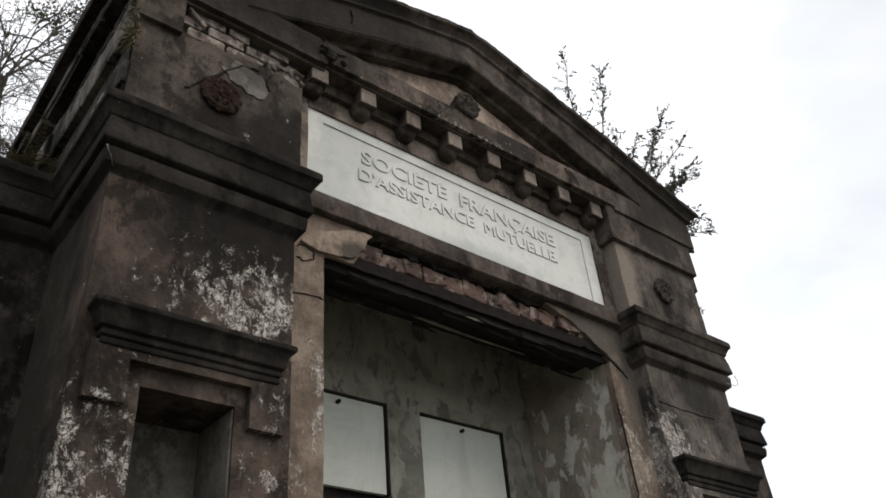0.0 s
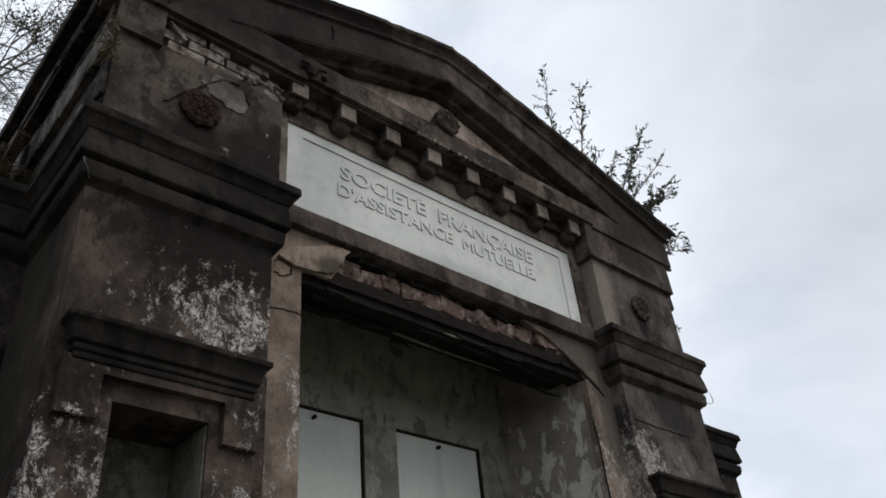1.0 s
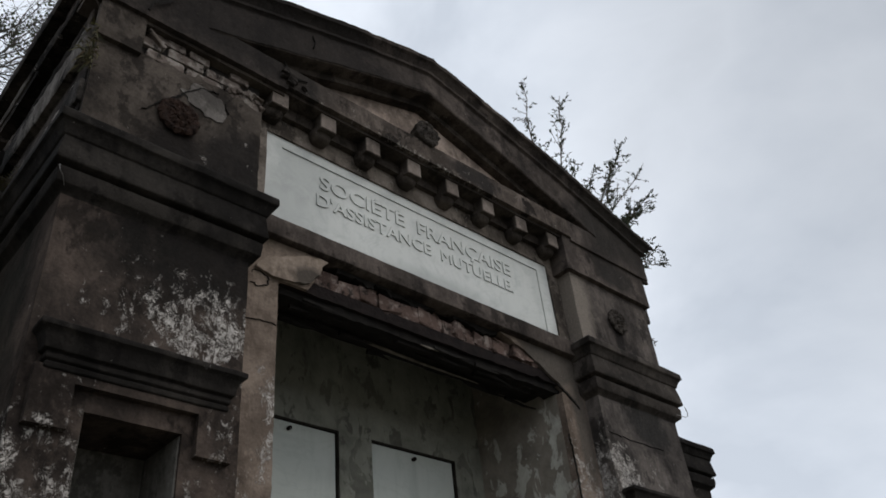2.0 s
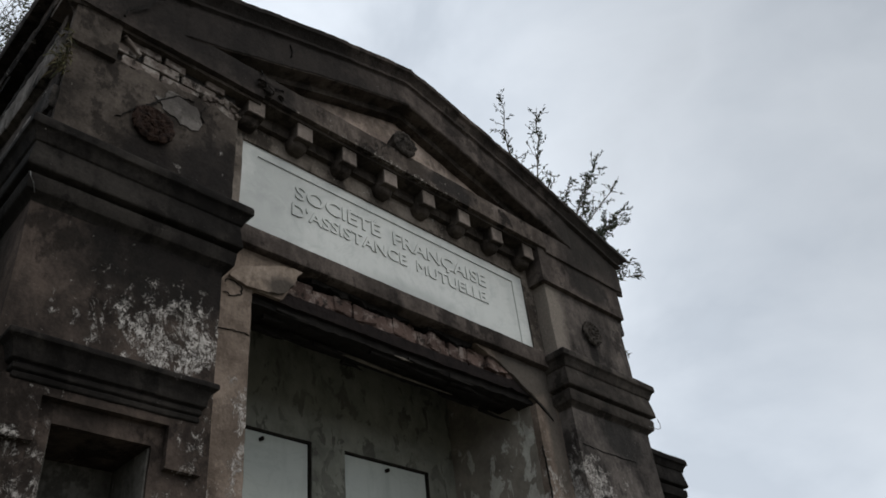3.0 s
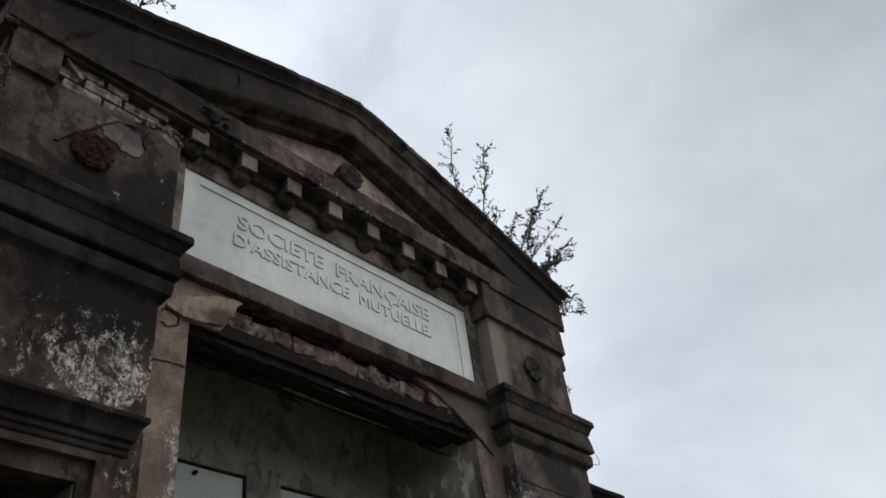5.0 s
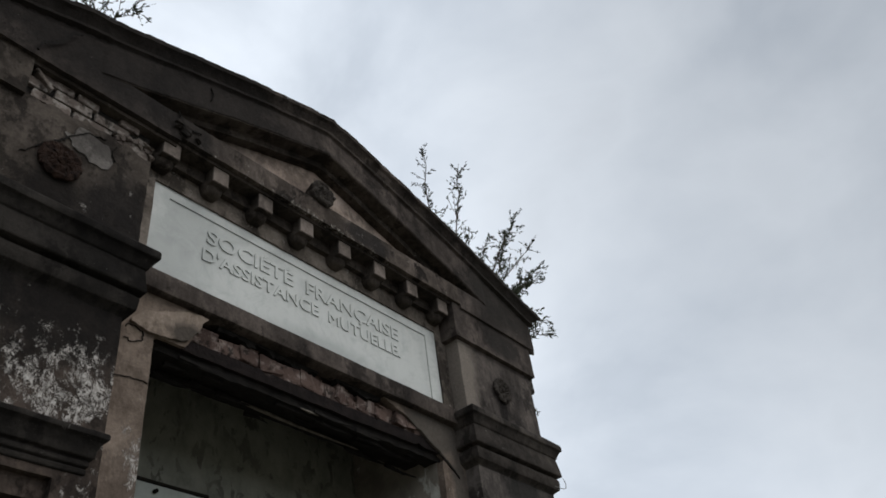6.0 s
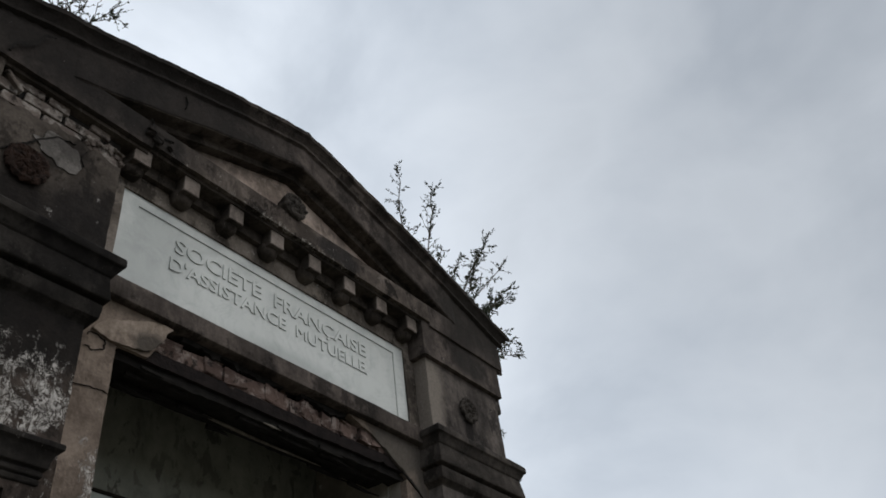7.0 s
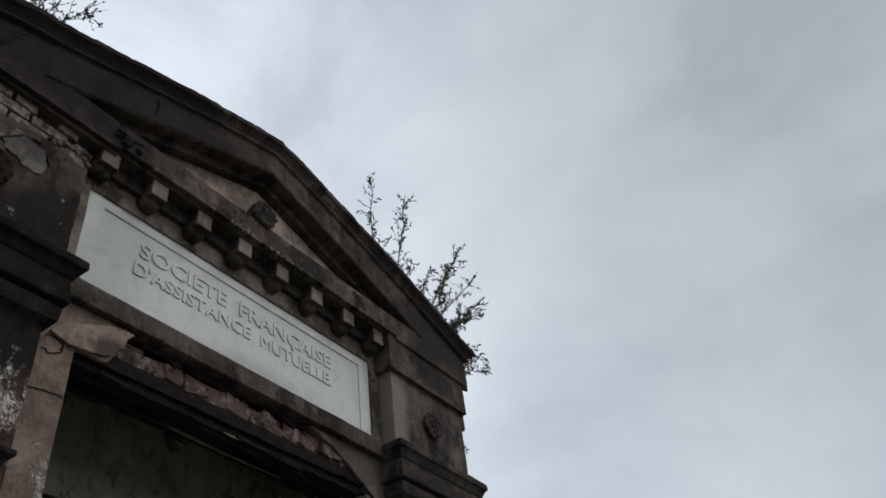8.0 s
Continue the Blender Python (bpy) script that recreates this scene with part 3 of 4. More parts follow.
frz = slab(-PX0 - 0.02, PX0 + 0.02, 4.02, ARCH1 + 0.04, -0.012, 0.032, 0.04, lambda x, z: not (abs(x) < 1.05 and z < 4.592), xs=(-1.05, 1.05), zs=(4.592,))
link("frieze", *frz, M_FRIEZE, tomb, "mottled rendered frieze round the plate")

plate_obj = tagged(new("name_plate"), "white marble plate with raised French lettering", "")
plate_obj.parent = tomb
link("border", *slab(-1.054, 1.054, 4.02, 4.596, 0.0, 0.022, 0.05, lambda x, z: not (abs(x) < 0.955 and z < 4.532), xs=(-0.955, 0.955), zs=(4.532,), rough=0.0006), M_PLATE, plate_obj)
link("field", *slab(-1.05, 1.05, 4.02, 4.59, 0.007, 0.036, 0.08, rough=0.0006), M_PLATE, plate_obj)


def glyphs(text, bold):
    """The mesh of a text in the built-in font, as an array of points and the mesh."""
    cu = bpy.data.curves.new("letters", "FONT")
    cu.body, cu.size, cu.extrude, cu.offset, cu.resolution_u = text, 1.0, 0.5, bold, 3
    tmp = bpy.data.objects.new("letters", cu)
    scene.collection.objects.link(tmp)
    me = bpy.data.meshes.new_from_object(tmp.evaluated_get(bpy.context.evaluated_depsgraph_get()))
    bpy.data.objects.remove(tmp)
    co = np.zeros(len(me.vertices) * 3)
    me.vertices.foreach_get("co", co)
    return co.reshape(-1, 3), me


def writing(text, x0, x1, base, cap, depth, bold):
    """A line of raised letters from x0 to x1 on the plate, one part each."""
    full = glyphs(text, 0.0)[0]
    left, wide = full[:, 0].min(), full[:, 0].max() - full[:, 0].min()
    for i, ch in enumerate(text):
        if ch == " ":
            continue
        right = glyphs(text[:i + 1], 0.0)[0][:, 0].max()
        thin = glyphs(ch, 0.0)[0][:, 0].max()
        co, me = glyphs(ch, 0.0 if ch in "MN" else bold)
        out = np.empty_like(co)
        out[:, 0] = x0 + (co[:, 0] - thin + right - left) / wide * (x1 - x0)
        out[:, 2] = base + co[:, 1] / 0.70 * cap
        out[:, 1] = 0.008 - depth * (co[:, 2] + 0.5)
        me.vertices.foreach_set("co", out.ravel())
        me.update()
        bm = bmesh.new()
        bm.from_mesh(me)
        bmesh.ops.recalc_face_normals(bm, faces=bm.faces)
        bm.to_mesh(me)
        bm.free()
        me.materials.clear()
        me.materials.append(M_PLATE)
        ob = new("letter", me)
        ob.parent = plate_obj


writing("SOCIÉTÉ  FRANÇAISE", -0.72, 0.69, 4.380, 0.088, 0.0078, 0.014)
writing("D'ASSISTANCE  MUTUELLE.", -0.74, 0.695, 4.262, 0.076, 0.0078, 0.014)

# brackets under the cornice
def bell(cx, cy, top, rx, ry, deep):
    """A rounded cup that hangs under a bracket."""
    verts, faces, n = [], [], 20
    for k in range(9):
        f = k / 8 * math.pi / 2
        for i in range(n):
            a = 2 * math.pi * i / n
            sq = (abs(math.cos(a)) ** 3 + abs(math.sin(a)) ** 3) ** (-1 / 3)
            r = math.cos(f) ** 0.55 * 0.72 + 0.28
            verts.append(worn((cx + rx * sq * r * math.cos(a), cy + ry * sq * r * math.sin(a), top - deep * math.sin(f)), 0.005))
    for k in range(8):
        faces += [(k * n + i, k * n + (i + 1) % n, (k + 1) * n + (i + 1) % n, (k + 1) * n + i) for i in range(n)]
    faces += [tuple(range(n - 1, -1, -1)), tuple(range(8 * n, 9 * n))]
    return verts, faces


for i in range(8):
    m = Matrix.Translation(((i - 3.5) * 0.296, 0, 0))
    if i == 0:
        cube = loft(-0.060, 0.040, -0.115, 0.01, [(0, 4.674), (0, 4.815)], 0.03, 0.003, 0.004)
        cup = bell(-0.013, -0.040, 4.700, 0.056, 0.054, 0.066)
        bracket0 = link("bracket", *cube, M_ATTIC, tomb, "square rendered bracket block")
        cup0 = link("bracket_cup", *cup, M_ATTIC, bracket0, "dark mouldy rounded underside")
        # The paler face paints the light on the front, the darker block the shade.
        face0 = link("bracket_face", *slab(-0.057, 0.037, 4.678, 4.812, -0.121, -0.111, 0.03, rough=0.002), M_LIT_FACE, bracket0, "paler rain-washed face")
        bracket0.matrix_basis = m
    else:
        b = new("bracket", bracket0.data)
        b.parent, b.matrix_basis = tomb, m
        tagged(b, "square rendered bracket block")
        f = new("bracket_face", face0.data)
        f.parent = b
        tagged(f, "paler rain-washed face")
        c = new("bracket_cup", cup0.data)
        c.parent = b
        tagged(c, "dark mouldy rounded underside")
# Added strip; its dark colour paints the shade between the brackets.
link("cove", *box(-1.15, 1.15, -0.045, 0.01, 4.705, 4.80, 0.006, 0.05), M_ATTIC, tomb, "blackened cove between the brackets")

# horizontal cornice and tympanum
for xa, xb, mat in ((-2.03, -1.03, M_CORNICE), (-1.03, 1.18, M_FASCIA), (1.18, 2.03, M_CORNICE)):
    link("cornice_fascia", *slab(xa, xb, 4.795 if mat is M_FASCIA else 4.768, 4.937, -0.160, 0.02, 0.03, rough=0.004), mat, tomb, "weathered flat cornice band over the brackets")
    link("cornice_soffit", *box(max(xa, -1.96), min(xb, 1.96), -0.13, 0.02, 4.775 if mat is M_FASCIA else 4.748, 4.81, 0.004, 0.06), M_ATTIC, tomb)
APEX, SLOPE = 5.685, 0.287


def gable(x):
    swell = 0.032 * math.sin(math.pi * min(1.0, x / 2.1)) if x > 0 else 0.018 * math.sin(math.pi * min(1.0, -x / 1.2))
    return APEX - SLOPE * abs(x) + swell


tym = slab(-1.9, 1.9, 4.90, 5.5, -0.015, 0.20, 0.04, lambda x, z: z < gable(x) - 0.15)
link("cornice_top", *box(-1.9, 1.9, -0.14, 0.02, 4.925, 4.95, 0.006, 0.06), M_FRIEZE, tomb)
link("tympanum", *tym, M_TYMP, tomb, "tan rendered tympanum")


def rake(profile, material, label, name="raking_cornice", grow=True, rough=0.005, taper=False):
    """A band that follows both slopes of the gable; profile of (y, depth under the top line)."""
    verts, faces = [], []
    rows = []
    for (ya, ha), (yb, hb) in zip(profile, profile[1:]):
        k = max(1, round(math.hypot(yb - ya, hb - ha) / 0.05))
        rows += [(ya + (yb - ya) * i / k, ha + (hb - ha) * i / k) for i in range(k)]
    rows.append(profile[-1])
    n = 170
    for y, h in rows:
        end = PX1 + min(0.19, max(0.0, PY - y) * 1.4 + 0.01) if grow else PX1 - 0.02
        for i in range(n + 1):
            x = end * (2 * i / n - 1)
            low = 0.075 * min(1.0, abs(x) / 1.40) if taper and h > 0.26 else 0.0
            back = 0.016 * max(0.0, min(1.0, (abs(x) - 1.46) / 0.06)) if 0.115 < h < 0.3 and y < -0.1 else 0.0
            notch = 0.012 * max(0.0, ragged(x, y, 71.0, 11.0)) if h < 0.06 else 0.0
            verts.append(worn((x, y + back, gable(x) - h - low - notch), rough))
    w = n + 1
    for r in range(len(rows) - 1):
        for i in range(n):
            faces.append((r * w + i, r * w + i + 1, (r + 1) * w + i + 1, (r + 1) * w + i))
    k = len(rows)
    for i in range(n):
        faces.append(((k - 1) * w + i, (k - 1) * w + i + 1, i + 1, i))
    faces.append(tuple(r * w for r in range(k)))
    faces.append(tuple(r * w + n for r in range(k - 1, -1, -1)))
    return link(name, verts, faces, material, tomb, label)


rake([(0.15, 0.33), (-0.07, 0.33), (-0.075, 0.292), (-0.164, 0.288), (-0.168, 0.283), (-0.165, 0.125), (-0.170, 0.118), (-0.184, 0.112), (-0.186, 0.095), (-0.178, 0.088),
      (-0.202, 0.05), (-0.222, 0.038), (-0.225, 0.010), (-0.217, 0.0), (0.15, -0.01)], M_CORNICE, "dark weathered raking cornice", taper=True, rough=0.007)
# Thin layer whose darker colour paints in the shade under the raking cornice.
rake([(0.1, 0.336), (-0.074, 0.336), (-0.079, 0.297), (-0.162, 0.293), (-0.162, 0.286), (-0.07, 0.288), (-0.066, 0.328), (0.1, 0.328)], M_ATTIC, "soffit of the raking cornice, shade and mould in its colour", "rake_soffit", taper=True)
rake([(0.14, 0.25), (0.145, 0.02), (BACK, 0.02), (BACK, 0.25)], M_ROOF, "cement covered gable roof", "roof", rough=0.008)

# solid wedges where the slopes meet the horizontal cornice
for s in (-1, 1):
    x0, x1 = sided(s, 1.44, 2.03)
    link("eave_block", *slab(x0, x1, 4.82, 5.3, -0.1575, 0.2, 0.02, lambda x, z: z < gable(x) - 0.12), M_CORNICE, tomb)

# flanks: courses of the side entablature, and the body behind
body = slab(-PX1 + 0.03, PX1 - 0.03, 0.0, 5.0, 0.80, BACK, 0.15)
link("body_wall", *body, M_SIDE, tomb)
crng = random.Random(5)
for s in (-1, 1):
    for z0, z1, out, mat in ((4.0, 4.085, -0.01, M_SIDE), (4.160, 4.285, 0.040, M_COURSE), (4.455, 4.63, 0.060, M_COURSE), (4.70, 4.77, 0.02, M_SIDE),
                             (4.80, 4.835, 0.085, M_SIDE), (4.875, 4.93, 0.100, M_COURSE), (4.945, 5.03, 0.135, M_SIDE)):
        y = PY + (0.014 if mat is M_COURSE and out < 0.09 else 0.05)
        while y < BACK - 0.05:
            run = crng.uniform(0.3, 1.1)
            if out > 0.1:
                run = 3.0
            y2 = min(BACK, y + run)
            o = out + crng.uniform(-0.022, 0.012) * (out <= 0.1)
            xa, xb = sided(s, PX1 - 0.1, PX1 + o)
            lift = crng.uniform(-0.02, 0.02) * (out < 0.1)
            link("side_course", *loft(xa, xb, y + 0.004, y2, [(-0.006, z0 + lift), (0, z0 + lift + 0.012), (0, z1 + lift - 0.016), (-0.012, z1 + lift)], 0.03, 0.010 if out < 0.08 else 0.005), mat, tomb)
            y = y2

# vault room behind the opening
RX, RY = 1.0, 0.70
room = tagged(new("vault_room"), "shallow limewashed vault room")
room.parent = tomb
link("back_wall", *slab(-RX - 0.05, RX + 0.05, 0.2, 4.1, RY, RY + 0.08, 0.06,
                        lambda x, z: not (0.110 < abs(x) < 0.742 and any(a - 0.075 < z < a + 0.50 for a in (2.955, 2.36, 1.77, 1.18, 0.59))),
                        xs=(-0.742, -0.110, 0.110, 0.742), zs=[a + b for a in (2.955, 2.36, 1.77, 1.18, 0.59) for b in (-0.075, 0.5)], rough=0.003), M_ROOM, room)
for s in (-1, 1):
    x0, x1 = sided(s, OX + 0.005, PX0)
    link("reveal", *box(x0, x1, 0.034, RY, 0.2, 4.1, 0.005, 0.05), M_REVEAL, room, "reveal wall with large flakes of limewash")
link("room_ceiling", *box(-1.1, 1.1, 0.25, RY + 0.1, 4.02, 4.10, 0.004, 0.1), M_ROOM, room)
for s in (-1, 1):
    for z0 in (2.955, 2.36, 1.77, 1.18, 0.59):
        x0, x1 = sided(s, 0.116, 0.734)
        link("grave_tablet", *slab(x0, x1 - 0.010, z0 + 0.004, z0 + 0.486, RY + 0.018, RY + 0.044, 0.1, rough=0.001), M_TABLET, room, "grey-white marble closing tablet")
for s in (-1, 1):
    x0, x1 = sided(s, 0.10, 0.755)
    for z0 in (2.955, 2.36):
        # Added dark strips paint the shade in the gap round each tablet.
        joint = joined(box(x0 - 0.004, x1 + 0.004, RY + 0.004, RY + 0.06, z0 + 0.489, z0 + 0.503, 0.003, 0.03), box(x0 - 0.016, x0 - 0.002, RY + 0.004, RY + 0.06, z0, z0 + 0.49, 0.003, 0.03),
                       box(x1 - 0.020, x1 - 0.008, RY + 0.004, RY + 0.06, z0, z0 + 0.49, 0.003, 0.03))
        link("tablet_gap_shade", *joint, M_GAP_SHADE, room, "black crumbling joint round a tablet")
    # Added black board stands in for the shade behind the tablets.
    link("recess_shadow_board", *slab(x0, x1, 0.4, 3.5, RY + 0.066, RY + 0.078, 0.2), M_GAP_SHADE, room, "black gap behind the tablets")
    link("tablet_peg", *tube([(s * 0.42, RY + 0.03, 3.405), (s * 0.42, RY - 0.006, 3.403)], [0.011, 0.011], 8), M_IRON, room, "rusty iron peg")

# lintel: iron flat, decayed timber and broken brick
iron = slab(-0.97, 0.95, 3.690, 3.776, 0.006, 0.034, 0.02, rough=0.006, keep=lambda x, z: z > 3.712 + 0.014 * ragged(x, z, 14.0, 9.0) and z < 3.772 + 0.012 * ragged(x, z, 15.0, 8.0), ease=2)
link("iron_lintel", *iron, M_IRON, tomb, "rusted black iron beam face of the lintel")
timber = joined(box(-0.99, 0.99, 0.03, 0.12, 3.672, 3.78, 0.014, 0.04), box(-0.9, 0.93, 0.125, 0.19, 3.69, 3.79, 0.016, 0.04), box(-0.99, 0.98, 0.195, 0.27, 3.71, 3.80, 0.014, 0.04),
                box(-0.22, 0.10, 0.05, 0.075, 3.655, 3.69, 0.008, 0.03), box(0.35, 0.8, 0.09, 0.12, 3.65, 3.69, 0.01, 0.03))
srng = random.Random(41)
for _ in range(30):
    xa, wide = srng.uniform(-0.9, 0.75), srng.uniform(0.05, 0.34)
    y, z = srng.uniform(0.02, 0.24), srng.uniform(3.650, 3.690)
    link("splinter", *tube([(xa, y, z), (xa + wide * 0.5, y + srng.uniform(-0.008, 0.008), z - srng.uniform(0.0, 0.014)), (xa + wide, y + srng.uniform(-0.012, 0.012), z + srng.uniform(-0.012, 0.006))],
                        [srng.uniform(0.008, 0.016), srng.uniform(0.006, 0.014), 0.002], 4), M_ROT, tomb, "black rotten wood splinter")
link("timber_lintel", *timber, M_ROT, tomb, "black decayed timber lintel")


def rubble_front(x, z):
    return 0.012 * ragged(x, z, 21.0, 30.0) + 0.016 * ragged(x, z, 23.0, 6.0) + 0.004


rubble = slab(-0.80, 0.84, 3.76, 3.93, 0.019, 0.11, 0.014, lambda x, z: z < 3.845 + 0.05 * ragged(x, z, 22.0, 7.0), rough=0.010, front=rubble_front, ease=1)
link("lintel_masonry", *rubble, M_RUBBLE, tomb, "crumbling pinkish mortar round the lintel bricks")
for shift, deep in ((0.0, 0.0), (0.31, 0.012), (0.77, 0.004), (1.18, 0.01)):
    xa = -0.62 + shift
    shred = slab(xa, xa + 0.34, 3.845, 3.925, 0.004 + deep, 0.05, 0.011, lambda x, z: z > 3.898 + 0.030 * ragged(x, z, 50.0 + shift, 12.0), rough=0.006, ease=1)
    link("render_shred", *shred, M_ROT, tomb, "black rotten render hanging under the band")
link("lath", *tube([(-0.37, 0.165, 3.676), (-0.2, 0.165, 3.668), (0.01, 0.165, 3.660), (0.22, 0.165, 3.658), (0.45, 0.165, 3.656)], [0.006, 0.010, 0.0075, 0.006, 0.003], 5), M_LATH, tomb, "split grey wooden lath under the lintel")
link("splinter", *tube([(-0.09, 0.026, 3.668), (-0.03, 0.024, 3.664), (0.035, 0.027, 3.666)], [0.003, 0.007, 0.002], 4), M_LATH, tomb, "loose grey wood splinter")

# rosettes
def rosette(x, y, z, r, petals, material, label, deep=0.02):
    n, rings = petals * 10, 18
    verts, faces = [], []
    for k in range(rings + 1):
        f = k / rings
        for i in range(n):
            a = 2 * math.pi * i / n
            lobe = abs(math.cos(a * petals / 2)) ** 0.6
            inner = abs(math.sin(a * petals / 2)) ** 0.6
            edge = r * (0.93 + 0.07 * lobe)
            # a boss, an inner whorl of leaves, and a scalloped rim round a dished field
            if f < 0.22:
                h = 0.026 + 0.014 * math.cos(f / 0.22 * math.pi / 2)
            elif f < 0.62:
                h = 0.020 + 0.012 * inner * abs(math.sin((f - 0.22) / 0.40 * math.pi)) ** 0.7
            else:
                h = 0.014 + 0.016 * (0.6 + 0.4 * lobe) * abs(math.sin((f - 0.62) / 0.38 * math.pi)) ** 0.7
            q = Vector((x + edge * f * math.cos(a), y - h * r / 0.115, z + edge * f * math.sin(a)))
            verts.append(q + noise.noise_vector(q * 26) * 0.008 + noise.noise_vector(q * 80) * 0.005)
    for k in range(rings):
        for i in range(n):
            j = (i + 1) % n
            faces.append((k * n + i, k * n + j, (k + 1) * n + j, (k + 1) * n + i))
    back = len(verts)
    for i in range(n):
        a = 2 * math.pi * i / n
        verts.append(Vector((x + r * 0.86 * math.cos(a), y + deep, z + r * 0.86 * math.sin(a))))
    for i in range(n):
        j = (i + 1) % n
        faces.append((rings * n + i, rings * n + j, back + j, back + i))
    return link("rosette", verts, faces, material, tomb, label)


rosette(-1.556, PY - 0.004, 4.278, 0.100, 12, M_ROSE, "rusty red-brown cast rosette")
rosette(1.552, PY - 0.004, 4.282, 0.092, 12, M_ROSE_GREY, "blackened cast rosette")
rosette(-0.075, -0.166, 5.005, 0.090, 11, M_ROSE_GREY, "blackened rosette over the cornice", 0.06)

# tan render tongue hanging at the lintel's end
TONGUE = ((-1.09, 3.735), (-1.02, 3.805), (-0.876, 3.868), (-0.752, 3.905), (-0.695, 3.902), (-0.733, 3.862), (-0.742, 3.811), (-0.795, 3.747), (-0.855, 3.727), (-0.958, 3.706), (-1.037, 3.715))


def tongue_keep(x, z):
    inside = False
    x, z = x + 0.010 * ragged(x, z, 61.0, 14.0), z + 0.008 * ragged(x, z, 63.0, 14.0)
    for (xa, za), (xb, zb) in zip(TONGUE, TONGUE[1:] + TONGUE[:1]):
        if (za > z) != (zb > z) and x < xa + (xb - xa) * (z - za) / (zb - za):
            inside = not inside
    return inside


link("render_tongue", *slab(-1.12, -0.67, 3.69, 3.93, -0.030, 0.02, 0.009, tongue_keep, rough=0.006, ease=2), M_TONGUE, tomb, "paler tan render tongue broken off at the lintel")

# cement patch and cracks
def patch_keep(x, z):
    u, w = (x + 1.432) / 0.115, (z - 4.452) / 0.085
    return u * u + w * w + 1.0 * ragged(x, z, 31.0, 12.0) + 0.5 * u * w < 0.9


link("cement_patch", *slab(-1.58, -1.28, 4.34, 4.58, PY - 0.006, PY + 0.006, 0.010, patch_keep, rough=0.003, ease=3), M_CEMENT, attics[-1], "pale grey cement repair patch")


def crack(points, wide, y, parent):
    """A gaping crack: a thin dark wavering ribbon that tapers at both ends."""
    verts, faces, path = [], [], []
    for (xa, za), (xb, zb) in zip(points, points[1:]):
        for i in range(6):
            f = i / 6
            path.append((xa + (xb - xa) * f, za + (zb - za) * f))
    path.append(points[-1])
    for i, (x, z) in enumerate(path):
        w = 0.62 * wide * (0.25 + 0.75 * math.sin(math.pi * i / (len(path) - 1))) * (0.7 + 0.5 * abs(noise.noise(Vector((x * 60, 0, z * 60)))))
        dx, dz = noise.noise(Vector((x * 85, 1, z * 85))) * 0.010, noise.noise(Vector((x * 85, 9, z * 85))) * 0.010
        a, b = path[max(i - 1, 0)], path[min(i + 1, len(path) - 1)]
        t = Vector((b[0] - a[0], b[1] - a[1])).normalized()
        verts += [(x + dx - t.y * w, y, z + dz + t.x * w), (x + dx + t.y * w, y, z + dz - t.x * w), (x + dx, y + 0.01, z + dz)]
    for i in range(len(path) - 1):
        p, q = i * 3, i * 3 + 3
        faces += [(p, p + 1, q + 1, q), (p + 1, p + 2, q + 2, q + 1), (p + 2, p, q, q + 2)]
    link("crack", verts, faces, M_ROT, parent, "dark open crack", smooth=False)


crack([(-1.72, 4.232), (-1.668, 4.297), (-1.634, 4.345), (-1.575, 4.40), (-1.53, 4.46), (-1.46, 4.53), (-1.38, 4.545)], 0.0095, PY - 0.008, attics[-1])
crack([(-1.345, 4.40), (-1.325, 4.45), (-1.34, 4.50), (-1.32, 4.55)], 0.004, PY - 0.006, attics[-1])
crack([(-1.785, 4.78), (-1.775, 4.843), (-1.745, 4.87), (-1.69, 4.93), (-1.66, 5.02), (-1.61, 5.05)], 0.020, -0.180, tomb)
crack([(-1.10, 3.70), (-1.085, 3.718), (-1.03, 3.712), (-1.011, 3.69), (-1.012, 3.66), (-1.035, 3.645), (-1.06, 3.638), (-1.10, 3.645)], 0.0042, -0.018, tomb)
crack([(-1.16, 3.455), (-1.10, 3.462), (-1.014, 3.473), (-0.958, 3.471)], 0.0013, -0.018, tomb)
crack([(-0.89, 5.288), (-0.875, 5.23), (-0.885, 5.174)], 0.006, -0.176, tomb)
crack([(0.92, 3.705), (0.985, 3.672), (1.04, 3.632), (1.10, 3.585)], 0.016, -0.018, tomb)
crack([(1.2, 3.43), (1.35, 3.425), (1.55, 3.428), (1.72, 3.425)], 0.0013, PY - 0.005, tomb)
crack([(-1.06, 4.955), (-1.045, 4.90), (-1.017, 4.874), (-0.97, 4.875), (-0.923, 4.888)], 0.014, -0.170, tomb)

crack([(0.950, 3.40), (0.953, 3.30), (0.957, 3.17), (0.954, 3.07), (0.958, 2.95), (0.955, 2.80)], 0.010, -0.018, tomb)

# side wings
def wing(sign):
    x0, x1 = sided(sign, PX1 - 0.05, 3.33)
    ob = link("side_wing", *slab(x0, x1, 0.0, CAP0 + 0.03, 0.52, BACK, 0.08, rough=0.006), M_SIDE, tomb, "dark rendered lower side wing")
    cap = loft(x0, x1, 0.52, BACK + 0.08, CAPITAL, 0.06, 0.005)
    link("capital", *cap, M_MOULD, ob, "blackened moulded wing cornice")
    return ob


wings = {s: wing(s) for s in (-1, 1)}


def hook(x, y, z, parent):
    pts = [(x, y, z), (x + 0.10, y, z + 0.005), (x + 0.135, y, z + 0.02), (x + 0.145, y, z + 0.05), (x + 0.125, y, z + 0.085)]
    link("wire_hook", *tube(pts, [0.0025] * 5, 5), M_WIRE, parent, "thin bent wire hook")


hook(1.93, -0.15, 3.70, tomb)
